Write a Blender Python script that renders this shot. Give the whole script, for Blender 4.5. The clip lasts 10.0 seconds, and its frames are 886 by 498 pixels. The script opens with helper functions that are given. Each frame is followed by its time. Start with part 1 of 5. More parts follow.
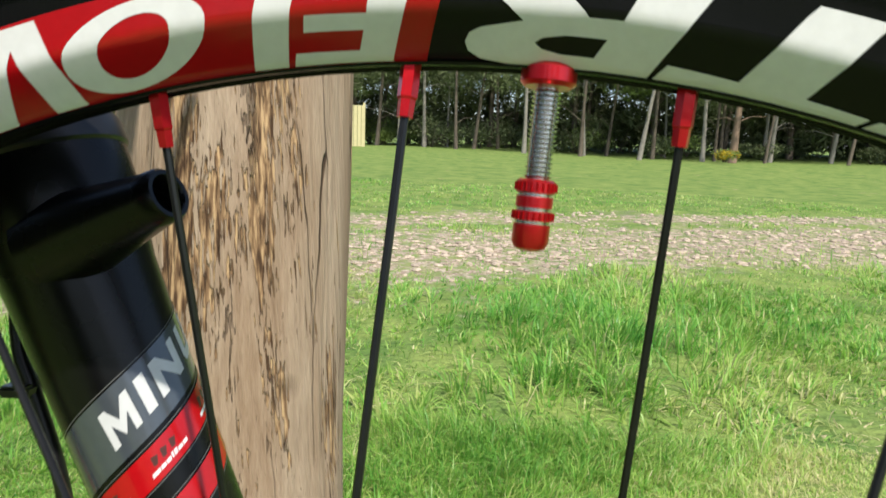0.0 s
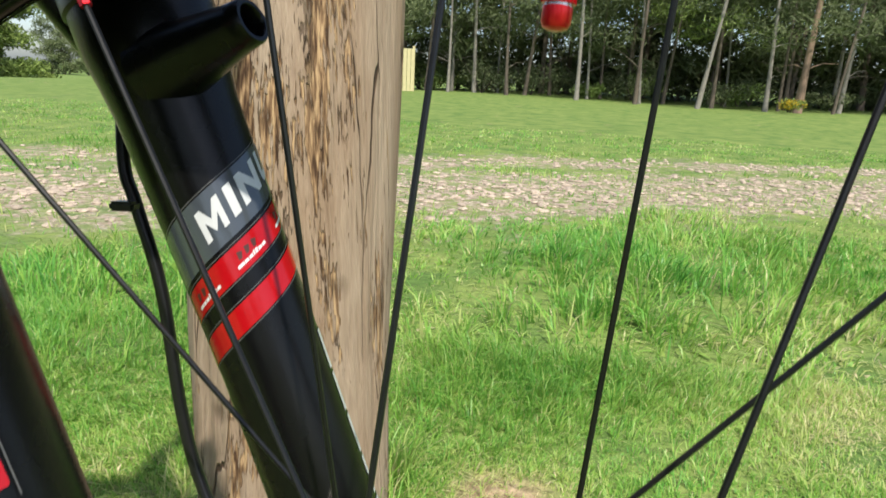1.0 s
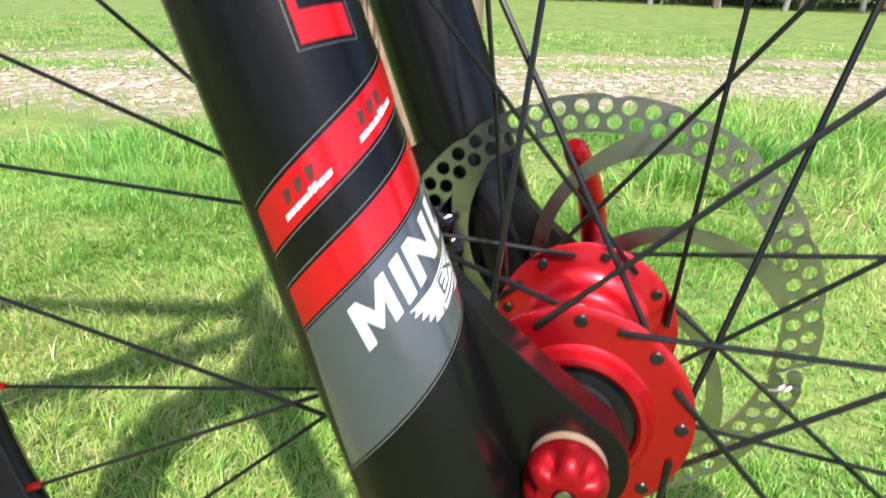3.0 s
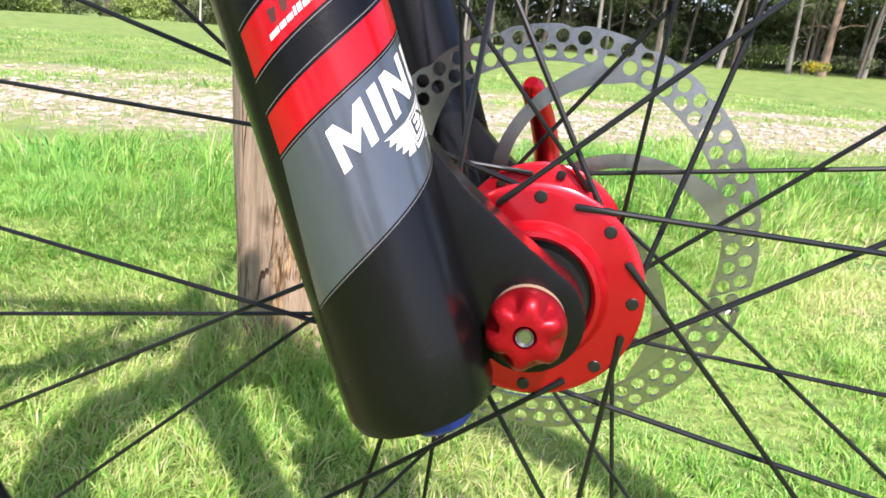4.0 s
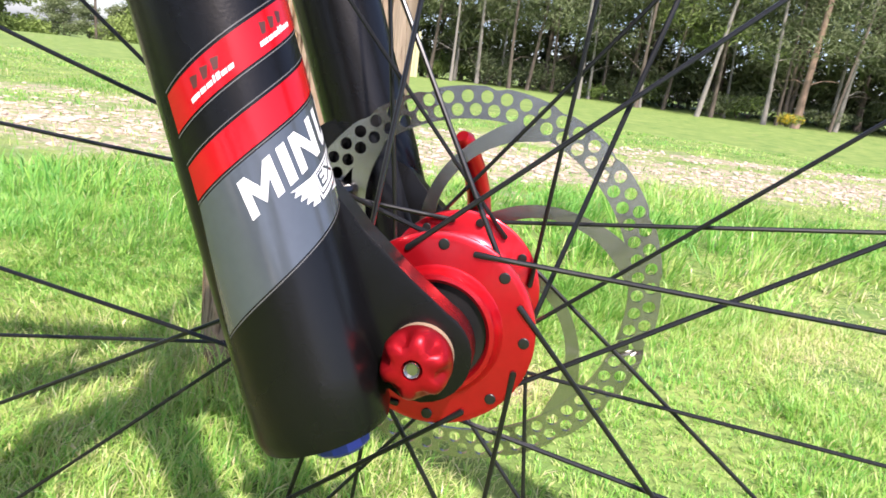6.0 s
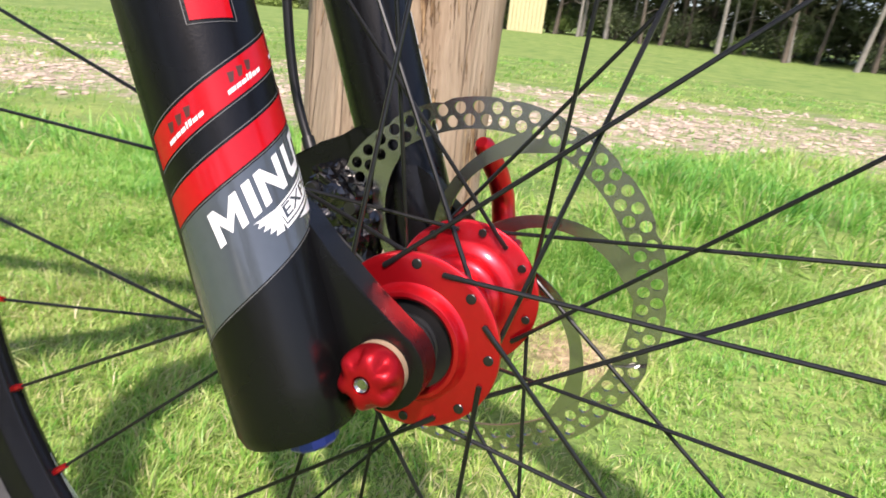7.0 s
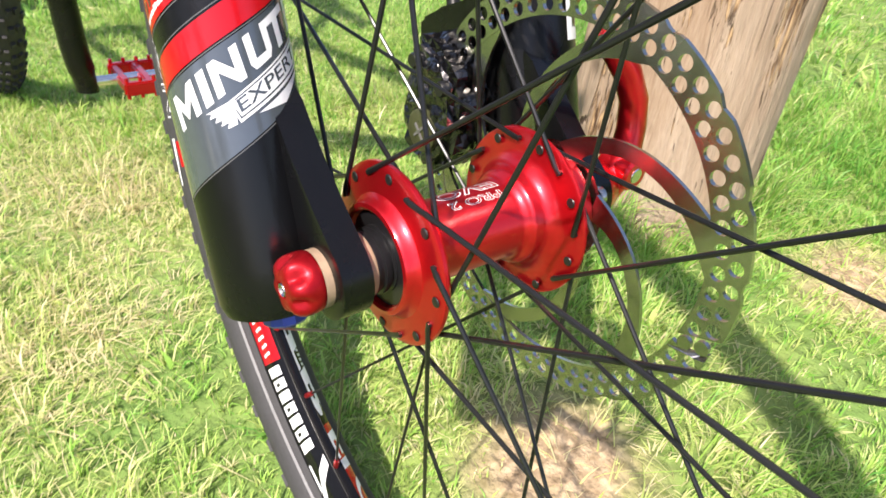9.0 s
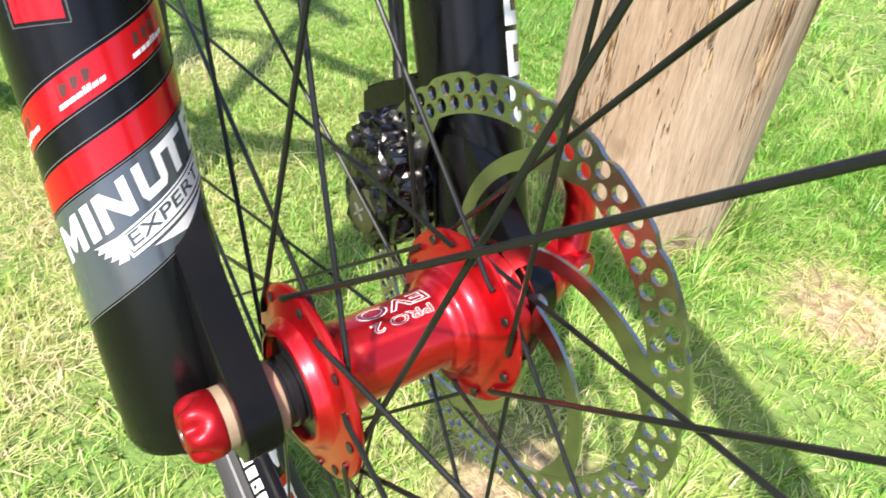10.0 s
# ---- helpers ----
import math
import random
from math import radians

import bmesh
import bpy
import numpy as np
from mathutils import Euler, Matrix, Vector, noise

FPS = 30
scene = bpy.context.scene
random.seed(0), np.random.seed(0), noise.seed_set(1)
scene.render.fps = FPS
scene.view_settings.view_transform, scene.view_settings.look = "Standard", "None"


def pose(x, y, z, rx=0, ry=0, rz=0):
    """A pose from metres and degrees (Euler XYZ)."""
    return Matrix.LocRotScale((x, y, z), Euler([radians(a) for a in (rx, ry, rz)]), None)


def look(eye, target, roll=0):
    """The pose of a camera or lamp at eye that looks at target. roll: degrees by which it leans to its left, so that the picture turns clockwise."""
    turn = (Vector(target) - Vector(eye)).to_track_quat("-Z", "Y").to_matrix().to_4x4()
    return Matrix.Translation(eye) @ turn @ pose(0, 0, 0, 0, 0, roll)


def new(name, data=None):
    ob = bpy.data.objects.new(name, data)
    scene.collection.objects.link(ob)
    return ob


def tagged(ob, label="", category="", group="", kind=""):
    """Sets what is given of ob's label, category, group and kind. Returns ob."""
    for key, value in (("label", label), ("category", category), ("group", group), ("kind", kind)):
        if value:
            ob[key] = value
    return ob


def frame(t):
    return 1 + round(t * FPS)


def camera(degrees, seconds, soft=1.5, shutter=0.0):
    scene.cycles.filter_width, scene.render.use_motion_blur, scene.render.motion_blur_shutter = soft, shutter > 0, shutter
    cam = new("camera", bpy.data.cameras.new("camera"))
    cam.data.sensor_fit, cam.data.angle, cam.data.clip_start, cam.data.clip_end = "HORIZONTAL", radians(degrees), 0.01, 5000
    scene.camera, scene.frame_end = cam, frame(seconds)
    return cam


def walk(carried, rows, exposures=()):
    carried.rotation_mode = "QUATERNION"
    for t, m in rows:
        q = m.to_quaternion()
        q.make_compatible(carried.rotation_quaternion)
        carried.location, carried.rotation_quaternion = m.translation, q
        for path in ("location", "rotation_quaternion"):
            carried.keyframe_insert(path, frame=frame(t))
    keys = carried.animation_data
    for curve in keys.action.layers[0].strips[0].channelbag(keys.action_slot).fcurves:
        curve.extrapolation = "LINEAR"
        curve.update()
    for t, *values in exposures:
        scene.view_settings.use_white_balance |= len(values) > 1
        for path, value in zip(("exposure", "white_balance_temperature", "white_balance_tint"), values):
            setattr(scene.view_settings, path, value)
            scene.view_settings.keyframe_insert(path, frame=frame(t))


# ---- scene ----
cam = camera(69.97, 10.0, 1.6, 0.28)
# the wheel's frame: the hub is its origin, the axle runs along y, and the bicycle leans towards the post
LEAN = 5.1
AXLE = 0.339
BIKE = pose(0, 0, AXLE, -LEAN, -1.5, 0)
# seconds; the eye in the wheel's frame; yaw, pitch and roll in degrees
ROWS = [
    (0.0, 0.0162, -0.1267, 0.2524, 4.80, -5.06, 0.97),
    (0.5, 0.0202, -0.1488, 0.2320, 5.66, -7.43, 0.86),
    (1.0, 0.0226, -0.1612, 0.2143, 8.88, -9.83, 1.97),
    (1.5, 0.0304, -0.1702, 0.1803, 10.34, -12.49, 0.88),
    (2.0, 0.0197, -0.1826, 0.1532, 11.41, -14.16, 0.83),
    (2.5, 0.0079, -0.1941, 0.1270, 13.28, -15.70, 1.05),
    (3.0, 0.0023, -0.1987, 0.0978, 14.32, -17.22, 1.06),
    (3.2, -0.0003, -0.2067, 0.0851, 13.13, -17.81, 1.68),
    (4.3, 0.0034, -0.2269, 0.0469, 7.48, -10.64, 5.20),
    (4.5, -0.0003, -0.2340, 0.0408, 5.80, -8.89, 5.90),
    (5.0, 0.0014, -0.2286, 0.0347, 4.00, -8.16, 4.75),
    (5.5, 0.0120, -0.2297, 0.0471, 4.62, -8.66, 5.60),
    (5.7, 0.0197, -0.2335, 0.0545, 5.77, -9.40, 6.07),
    (6.8, 0.0560, -0.2300, 0.0867, 15.52, -13.85, 6.25),
    (7.0, 0.0730, -0.2297, 0.0914, 18.39, -15.20, 6.20),
    (7.5, 0.1031, -0.2177, 0.0842, 28.95, -18.55, 6.85),
    (8.0, 0.1403, -0.1919, 0.0938, 35.28, -20.30, 7.41),
    (8.5, 0.1461, -0.1627, 0.1146, 39.91, -23.05, 7.86),
    (9.0, 0.1458, -0.1346, 0.1237, 49.69, -34.07, 6.38),
    (9.5, 0.1317, -0.1092, 0.1402, 51.20, -36.25, 6.71),
    (10.0, 0.1264, -0.0958, 0.1545, 48.68, -35.57, 7.27),
]


def gaze(x, y, z, yaw, pitch, roll):
    a, b = radians(yaw), radians(pitch)
    ahead = Vector((-math.sin(a) * math.cos(b), math.cos(a) * math.cos(b), math.sin(b)))
    return look((x, y, z), Vector((x, y, z)) + ahead, roll)


walk(cam, [(t, BIKE @ gaze(*row)) for t, *row in ROWS], [(0.0, 0.42, 6500, 10), (2.0, 0.42, 6500, 11), (2.5, 0.78, 6400, 14), (3.0, 0.94, 6350, 17), (4.5, 1.22, 6300, 24), (5.5, 1.27, 6300, 24), (7.0, 0.82, 6550, 22), (8.0, 1.02, 6550, 20), (9.0, 1.12, 6600, 19), (10.0, 1.22, 6450, 16)])

# ---- light ----
SUN = Vector((0.30, -0.62, 1.0)).normalized()  # towards the sun
sky_world = bpy.data.worlds.new("sky")
scene.world = sky_world
sky_world.use_nodes = True
nodes, links = sky_world.node_tree.nodes, sky_world.node_tree.links
sky = nodes.new("ShaderNodeTexSky")
sky.sky_type = "NISHITA"
sky.sun_disc = False
sky.sun_elevation = math.asin(SUN.z)
sky.sun_rotation = math.atan2(SUN.x, SUN.y)
sky.air_density, sky.dust_density, sky.ozone_density = 0.8, 1.5, 0.8
links.new(sky.outputs[0], nodes["Background"].inputs[0])
nodes["Background"].inputs[1].default_value = 0.15
sun = new("sun", bpy.data.lights.new("sun", "SUN"))
sun.data.energy, sun.data.angle, sun.data.color = 4.4, radians(1.0), (1.0, 0.94, 0.82)
sun.matrix_world = look(SUN * 30, (0, 0, 0))


# ---- materials ----
def material(name, colour, rough=0.6, metal=0.0, dark=0.75, scale=40.0, fine=400.0, bump=0.0, bump_scale=300.0, coat=0.0, coords="Object", stretch=(1, 1, 1), spec=0.5, amount=1.0):
    """A surface whose colour varies at two scales, with fine relief."""
    m = bpy.data.materials.new(name)
    m.use_nodes = True
    n, l = m.node_tree.nodes, m.node_tree.links
    p = n["Principled BSDF"]
    p.inputs["Metallic"].default_value = metal
    p.inputs["Coat Weight"].default_value = coat
    p.inputs["Coat Roughness"].default_value = 0.12
    p.inputs["Specular IOR Level"].default_value = spec
    tex, mp = n.new("ShaderNodeTexCoord"), n.new("ShaderNodeMapping")
    mp.inputs["Scale"].default_value = stretch
    l.new(tex.outputs[coords], mp.inputs[0])
    big, small = n.new("ShaderNodeTexNoise"), n.new("ShaderNodeTexNoise")
    for t, s in ((big, scale), (small, fine)):
        t.inputs["Scale"].default_value = s
        t.inputs["Detail"].default_value = 4
        l.new(mp.outputs[0], t.inputs["Vector"])
    add = n.new("ShaderNodeMath")
    add.operation = "ADD"
    l.new(big.outputs[0], add.inputs[0])
    l.new(small.outputs[0], add.inputs[1])
    ramp = n.new("ShaderNodeMapRange")
    ramp.inputs["From Min"].default_value, ramp.inputs["From Max"].default_value = 0.7, 1.3
    l.new(add.outputs[0], ramp.inputs[0])
    mix = n.new("ShaderNodeMix")
    mix.data_type = "RGBA"
    mix.inputs[6].default_value = (*[c * dark for c in colour], 1)
    mix.inputs[7].default_value = (*colour, 1)
    l.new(ramp.outputs[0], mix.inputs[0])
    l.new(mix.outputs[2], p.inputs["Base Color"])
    rr = n.new("ShaderNodeMapRange")
    rr.inputs["To Min"].default_value, rr.inputs["To Max"].default_value = rough * 0.85, min(1, rough * 1.15)
    l.new(big.outputs[0], rr.inputs[0])
    l.new(rr.outputs[0], p.inputs["Roughness"])
    if bump:
        rel, b = n.new("ShaderNodeTexNoise"), n.new("ShaderNodeBump")
        rel.inputs["Scale"].default_value = bump_scale
        rel.inputs["Detail"].default_value = 3
        l.new(mp.outputs[0], rel.inputs["Vector"])
        b.inputs["Strength"].default_value = 0.6
        b.inputs["Distance"].default_value = bump
        l.new(rel.outputs[0], b.inputs["Height"])
        l.new(b.outputs[0], p.inputs["Normal"])
    return m


BLACK_PAINT = material("satin_black_paint", (0.0035, 0.0036, 0.0040), rough=0.27, spec=0.32, dark=0.8, bump=0.00008, bump_scale=1100)
BLACK_PAINT.node_tree.nodes["Principled BSDF"].inputs["Specular Tint"].default_value = (1.0, 0.98, 0.95, 1)
GREY_PAINT = material("grey_paint", (0.054, 0.065, 0.078), rough=0.20, spec=0.6, dark=0.9, coat=0.8)
RED_DECAL = material("red_decal", (0.40, 0.0045, 0.008), rough=0.18, spec=0.4, dark=0.88, coat=0.15)
WHITE_DECAL = material("white_decal", (0.74, 0.75, 0.76), rough=0.25, dark=0.9)
SILVER_DECAL = material("silver_decal", (0.58, 0.60, 0.62), rough=0.35, dark=0.9)
DARK_RED = material("dark_red_decal", (0.075, 0.022, 0.018), rough=0.4)
RED_ANODISED = material("red_anodised_aluminium", (0.70, 0.012, 0.020), rough=0.34, metal=0.86, dark=0.9, bump=0.00003, bump_scale=1500, coat=0.55)
RIM_BLACK = material("black_anodised_rim", (0.005, 0.005, 0.006), rough=0.24, spec=0.22, dark=0.8)
SPOKE_BLACK = material("black_steel_spoke", (0.034, 0.035, 0.036), rough=0.30, metal=0.75, dark=0.8)
PINSTRIPE = material("grey_pinstripe", (0.13, 0.13, 0.13), rough=0.3)
STEEL = material("brushed_steel", (0.46, 0.45, 0.42), rough=0.26, metal=1.0, dark=0.75, scale=60, fine=900, bump=0.00005, bump_scale=1200)
BOLT = material("dark_steel_bolt", (0.05, 0.05, 0.05), rough=0.35, metal=0.8)
NICKEL = material("nickel_plated_brass", (0.72, 0.7, 0.66), rough=0.22, metal=1.0, dark=0.85)
KNOB_RED = material("worn_red_aluminium", (0.50, 0.010, 0.016), rough=0.36, metal=0.75, dark=0.7, scale=90, bump=0.00008, bump_scale=900)
BRASS_TAN = material("tan_washer", (0.42, 0.3, 0.2), rough=0.5, metal=0.3)
RUBBER = material("tyre_rubber", (0.032, 0.032, 0.033), rough=0.75, dark=0.7, bump=0.0002, bump_scale=500)
SIDEWALL = material("tyre_sidewall_rubber", (0.036, 0.036, 0.037), rough=0.7, dark=0.75, bump=0.0002, bump_scale=700)
SIDEWALL_LINE = material("pale_rubber_line", (0.2, 0.2, 0.2), rough=0.7)
PLASTIC = material("black_plastic", (0.009, 0.009, 0.010), rough=0.35, dark=0.8)
BLUE = material("blue_anodised_knob", (0.03, 0.055, 0.38), rough=0.3, metal=0.3)
OLIVE = material("olive_anodised", (0.065, 0.07, 0.03), rough=0.45, metal=0.3)
FOIL = material("glossy_black_wrap", (0.004, 0.004, 0.0045), rough=0.12, bump=0.0006, bump_scale=260, coat=0.6)


# ---- building helpers ----
def part(name, bm, mat, parent=None, label="", smooth=True):
    """Links a bmesh as one mesh object, under a thing or a part where a parent is given."""
    me = bpy.data.meshes.new(name)
    bmesh.ops.recalc_face_normals(bm, faces=bm.faces)
    bm.to_mesh(me)
    bm.free()
    for m in mat if isinstance(mat, (list, tuple)) else (mat,):
        me.materials.append(m)
    if smooth:
        me.shade_smooth()
        me.set_sharp_from_angle(angle=radians(38))
    ob = new(name, me)
    ob.parent = parent
    return tagged(ob, label)


def lathe(profile, segs=48, closed=False, bm=None, m=Matrix.Identity(4)):
    """Turns a profile of (radius, y) round the y axis."""
    bm = bm or bmesh.new()
    rings = []
    for k in range(segs):
        a = 2 * math.pi * k / segs
        rings.append([bm.verts.new(m @ Vector((r * math.cos(a), y, r * math.sin(a)))) for r, y in profile])
    n = len(profile)
    for k in range(segs):
        p, q = rings[k], rings[(k + 1) % segs]
        for i in range(n if closed else n - 1):
            j = (i + 1) % n
            bm.faces.new((p[i], p[j], q[j], q[i]))
    if not closed:
        bm.faces.new([r[0] for r in rings])
        bm.faces.new([r[-1] for r in reversed(rings)])
    return bm


def tube(points, radius, segs=8, bm=None, caps=True):
    """A tube along points; radius is a number or one for each point."""
    bm = bm or bmesh.new()
    pts = [Vector(p) for p in points]
    rad = radius if isinstance(radius, (list, tuple)) else [radius] * len(pts)
    rings, side = [], None
    for i, p in enumerate(pts):
        d = (pts[min(i + 1, len(pts) - 1)] - pts[max(i - 1, 0)]).normalized()
        side = side or (Vector((0, 0, 1)) if abs(d.z) < 0.9 else Vector((1, 0, 0)))
        u = (side - d * side.dot(d)).normalized()
        side = u
        w = d.cross(u)
        rings.append([bm.verts.new(p + rad[i] * (math.cos(a) * u + math.sin(a) * w)) for a in [2 * math.pi * k / segs for k in range(segs)]])
    for a, b in zip(rings, rings[1:]):
        for k in range(segs):
            bm.faces.new((a[k], a[(k + 1) % segs], b[(k + 1) % segs], b[k]))
    if caps:
        bm.faces.new(rings[0])
        bm.faces.new(rings[-1])
    return bm


def block(size, m=Matrix.Identity(4), bevel=0.0, bm=None):
    """A bevelled box of that size round the origin of m."""
    one = bmesh.new()
    bmesh.ops.create_cube(one, size=1)
    bmesh.ops.scale(one, vec=size, verts=one.verts)
    if bevel:
        bmesh.ops.bevel(one, geom=one.edges[:], offset=bevel, segments=2, affect="EDGES")
    bmesh.ops.transform(one, matrix=m, verts=one.verts)
    return joined(bm, one) if bm else one


def joined(bm, other):
    """Adds a copy of other to bm and frees other."""
    table = {v: bm.verts.new(v.co) for v in other.verts}
    for f in other.faces:
        g = bm.faces.new([table[v] for v in f.verts])
        g.material_index = f.material_index
    other.free()
    return bm


def sheet(outline, place, step=0.0015, holes=()):
    """A flat outline (with holes), cut into narrow strips across u and laid on a surface by place(u, v)."""
    bm = bmesh.new()
    edges = []
    for loop in (outline, *holes):
        vs = [bm.verts.new((x, y, 0)) for x, y in loop]
        edges += [bm.edges.new((a, b)) for a, b in zip(vs, (*vs[1:], vs[0]))]
    bmesh.ops.triangle_fill(bm, edges=edges, use_beauty=True)
    lo, hi = min(p[0] for p in outline), max(p[0] for p in outline)
    for i in range(1, math.ceil((hi - lo) / step)):
        bmesh.ops.bisect_plane(bm, geom=bm.verts[:] + bm.edges[:] + bm.faces[:], plane_co=(lo + i * step, 0, 0), plane_no=(1, 0, 0), dist=1e-7)
    for v in bm.verts:
        v.co = place(v.co.x, v.co.y)
    return bm


def ellipse(cx, cy, rx, ry, n=20):
    return [(cx + rx * math.cos(2 * math.pi * k / n), cy + ry * math.sin(2 * math.pi * k / n)) for k in range(n)]


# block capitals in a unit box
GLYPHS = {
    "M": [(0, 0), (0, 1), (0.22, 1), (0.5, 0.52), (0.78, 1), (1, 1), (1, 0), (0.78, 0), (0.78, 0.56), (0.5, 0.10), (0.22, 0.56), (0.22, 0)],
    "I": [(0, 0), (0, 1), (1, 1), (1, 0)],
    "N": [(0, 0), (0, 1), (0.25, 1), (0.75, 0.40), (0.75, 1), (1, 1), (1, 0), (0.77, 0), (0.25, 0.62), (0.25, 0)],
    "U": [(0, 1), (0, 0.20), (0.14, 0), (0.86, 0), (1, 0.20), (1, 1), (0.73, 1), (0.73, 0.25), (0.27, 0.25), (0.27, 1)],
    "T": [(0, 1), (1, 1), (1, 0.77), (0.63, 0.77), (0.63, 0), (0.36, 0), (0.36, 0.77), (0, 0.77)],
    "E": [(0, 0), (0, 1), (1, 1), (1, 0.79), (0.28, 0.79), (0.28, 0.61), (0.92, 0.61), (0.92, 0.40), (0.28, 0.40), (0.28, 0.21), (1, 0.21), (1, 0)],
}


def lettering(body, at, place, step, bold=0.0, inset=0.0):
    """Words in the built-in font: at(x, y) takes the unit box of the words to the sheet, place() lays it on a surface."""
    curve = bpy.data.curves.new("lettering", "FONT")
    curve.body, curve.offset, curve.resolution_u = body, bold, 3
    holder = bpy.data.objects.new("lettering", curve)
    flat = bpy.data.meshes.new_from_object(holder)
    bm = bmesh.new()
    bm.from_mesh(flat)
    lo = [min(v.co[i] for v in bm.verts) for i in (0, 1)]
    hi = [max(v.co[i] for v in bm.verts) for i in (0, 1)]
    for v in bm.verts:
        v.co = (*at((v.co.x - lo[0] + inset) / (hi[0] - lo[0] + 2 * inset), (v.co.y - lo[1] + inset) / (hi[1] - lo[1] + 2 * inset)), 0)
    left, right = min(v.co.x for v in bm.verts), max(v.co.x for v in bm.verts)
    for i in range(1, math.ceil((right - left) / step)):
        bmesh.ops.bisect_plane(bm, geom=bm.verts[:] + bm.edges[:] + bm.faces[:], plane_co=(left + i * step, 0, 0), plane_no=(1, 0, 0), dist=1e-7)
    for v in bm.verts:
        v.co = place(v.co.x, v.co.y)
    for block_of, item in ((bpy.data.objects, holder), (bpy.data.curves, curve), (bpy.data.meshes, flat)):
        block_of.remove(item)
    return bm


def polar(r, degrees, y):
    a = radians(degrees)
    return Vector((r * math.cos(a), y, r * math.sin(a)))

# ---- ground ----
PATH_DIR = Vector((0.92, 0.39)).normalized()


TRACKS = [(-0.40, 0.80), (0.85, 0.30)]  # the two worn lanes: offset from the middle line, half width

# bare earth showing through the grass: x, y, radius
BARE = [(-0.040, 0.155, 0.085), (0.0, 0.615, 0.085)]
# dry, worn grass: x, y, radius
WORN = [(-0.47, -0.07, 0.13), (-0.36, -0.15, 0.09), (-0.68, -0.05, 0.10), (-0.46, -0.32, 0.10), (-0.98, 0.30, 0.12)]


def ground_material():
    m = bpy.data.materials.new("meadow_and_gravel")
    m.use_nodes = True
    n, l = m.node_tree.nodes, m.node_tree.links
    p = n["Principled BSDF"]
    p.inputs["Roughness"].default_value = 0.9
    p.inputs["Specular IOR Level"].default_value = 0.2
    tex = n.new("ShaderNodeTexCoord")

    def noise_at(scale, detail=5):
        t = n.new("ShaderNodeTexNoise")
        t.inputs["Scale"].default_value, t.inputs["Detail"].default_value = scale, detail
        l.new(tex.outputs["Object"], t.inputs["Vector"])
        return t.outputs[0]

    def ramp(src, stops):
        r = n.new("ShaderNodeValToRGB")
        while len(r.color_ramp.elements) < len(stops):
            r.color_ramp.elements.new(0.5)
        for e, (at, c) in zip(r.color_ramp.elements, stops):
            e.position, e.color = at, (*c, 1)
        l.new(src, r.inputs[0])
        return r.outputs[0]

    def mix(fac, a, b):
        x = n.new("ShaderNodeMix")
        x.data_type = "RGBA"
        l.new(fac, x.inputs[0])
        l.new(a, x.inputs[6])
        l.new(b, x.inputs[7])
        return x.outputs[2]

    def math_node(op, a, b):
        x = n.new("ShaderNodeMath")
        x.operation = op
        for i, v in enumerate((a, b)):
            if isinstance(v, (int, float)):
                x.inputs[i].default_value = v
            else:
                l.new(v, x.inputs[i])
        return x.outputs[0]

    grass = ramp(noise_at(1.4), [(0.32, (0.07, 0.145, 0.034)), (0.5, (0.15, 0.235, 0.056)), (0.68, (0.25, 0.30, 0.09))])
    fine = ramp(noise_at(60), [(0.3, (0.08, 0.12, 0.03)), (0.7, (0.22, 0.31, 0.075))])
    half = n.new("ShaderNodeValue")
    half.outputs[0].default_value = 0.5
    green = mix(half.outputs[0], grass, fine)
    clumps = ramp(noise_at(4.5, 6), [(0.38, (0.075, 0.16, 0.038)), (0.62, (0.25, 0.31, 0.09))])
    green = mix(half.outputs[0], green, clumps)
    dry = ramp(noise_at(90), [(0.3, (0.19, 0.135, 0.075)), (0.7, (0.46, 0.355, 0.225))])
    bare = math_node("GREATER_THAN", noise_at(3.1, 8), 0.70)
    turf = mix(bare, green, dry)
    for sx, sy, size in BARE:
        away = n.new("ShaderNodeVectorMath")
        away.operation = "DISTANCE"
        l.new(tex.outputs["Object"], away.inputs[0])
        away.inputs[1].default_value = (sx, sy, 0)
        spot = n.new("ShaderNodeMapRange")
        spot.inputs["From Min"].default_value, spot.inputs["From Max"].default_value = size * 1.2, size * 0.5
        l.new(math_node("ADD", away.outputs[1], math_node("MULTIPLY", math_node("SUBTRACT", noise_at(16), 0.5), size)), spot.inputs[0])
        turf = mix(spot.outputs[0], turf, dry)
    stones = n.new("ShaderNodeTexVoronoi")
    stones.inputs["Scale"].default_value = 64
    l.new(tex.outputs["Object"], stones.inputs["Vector"])
    gravel = ramp(stones.outputs["Color"], [(0.0, (0.22, 0.16, 0.115)), (0.5, (0.37, 0.295, 0.23)), (1.0, (0.52, 0.445, 0.38))])
    mp = n.new("ShaderNodeMapping")
    mp.inputs["Location"].default_value = (0, 0, 0)
    mp.inputs["Rotation"].default_value = (0, 0, -math.atan2(PATH_DIR.y, PATH_DIR.x))
    l.new(tex.outputs["Object"], mp.inputs[0])
    xyz = n.new("ShaderNodeSeparateXYZ")
    l.new(mp.outputs[0], xyz.inputs[0])
    wobble = math_node("ADD", math_node("MULTIPLY", math_node("SUBTRACT", noise_at(1.1), 0.5), 1.5), math_node("MULTIPLY", math_node("SUBTRACT", noise_at(9), 0.5), 1.1))
    cover = None
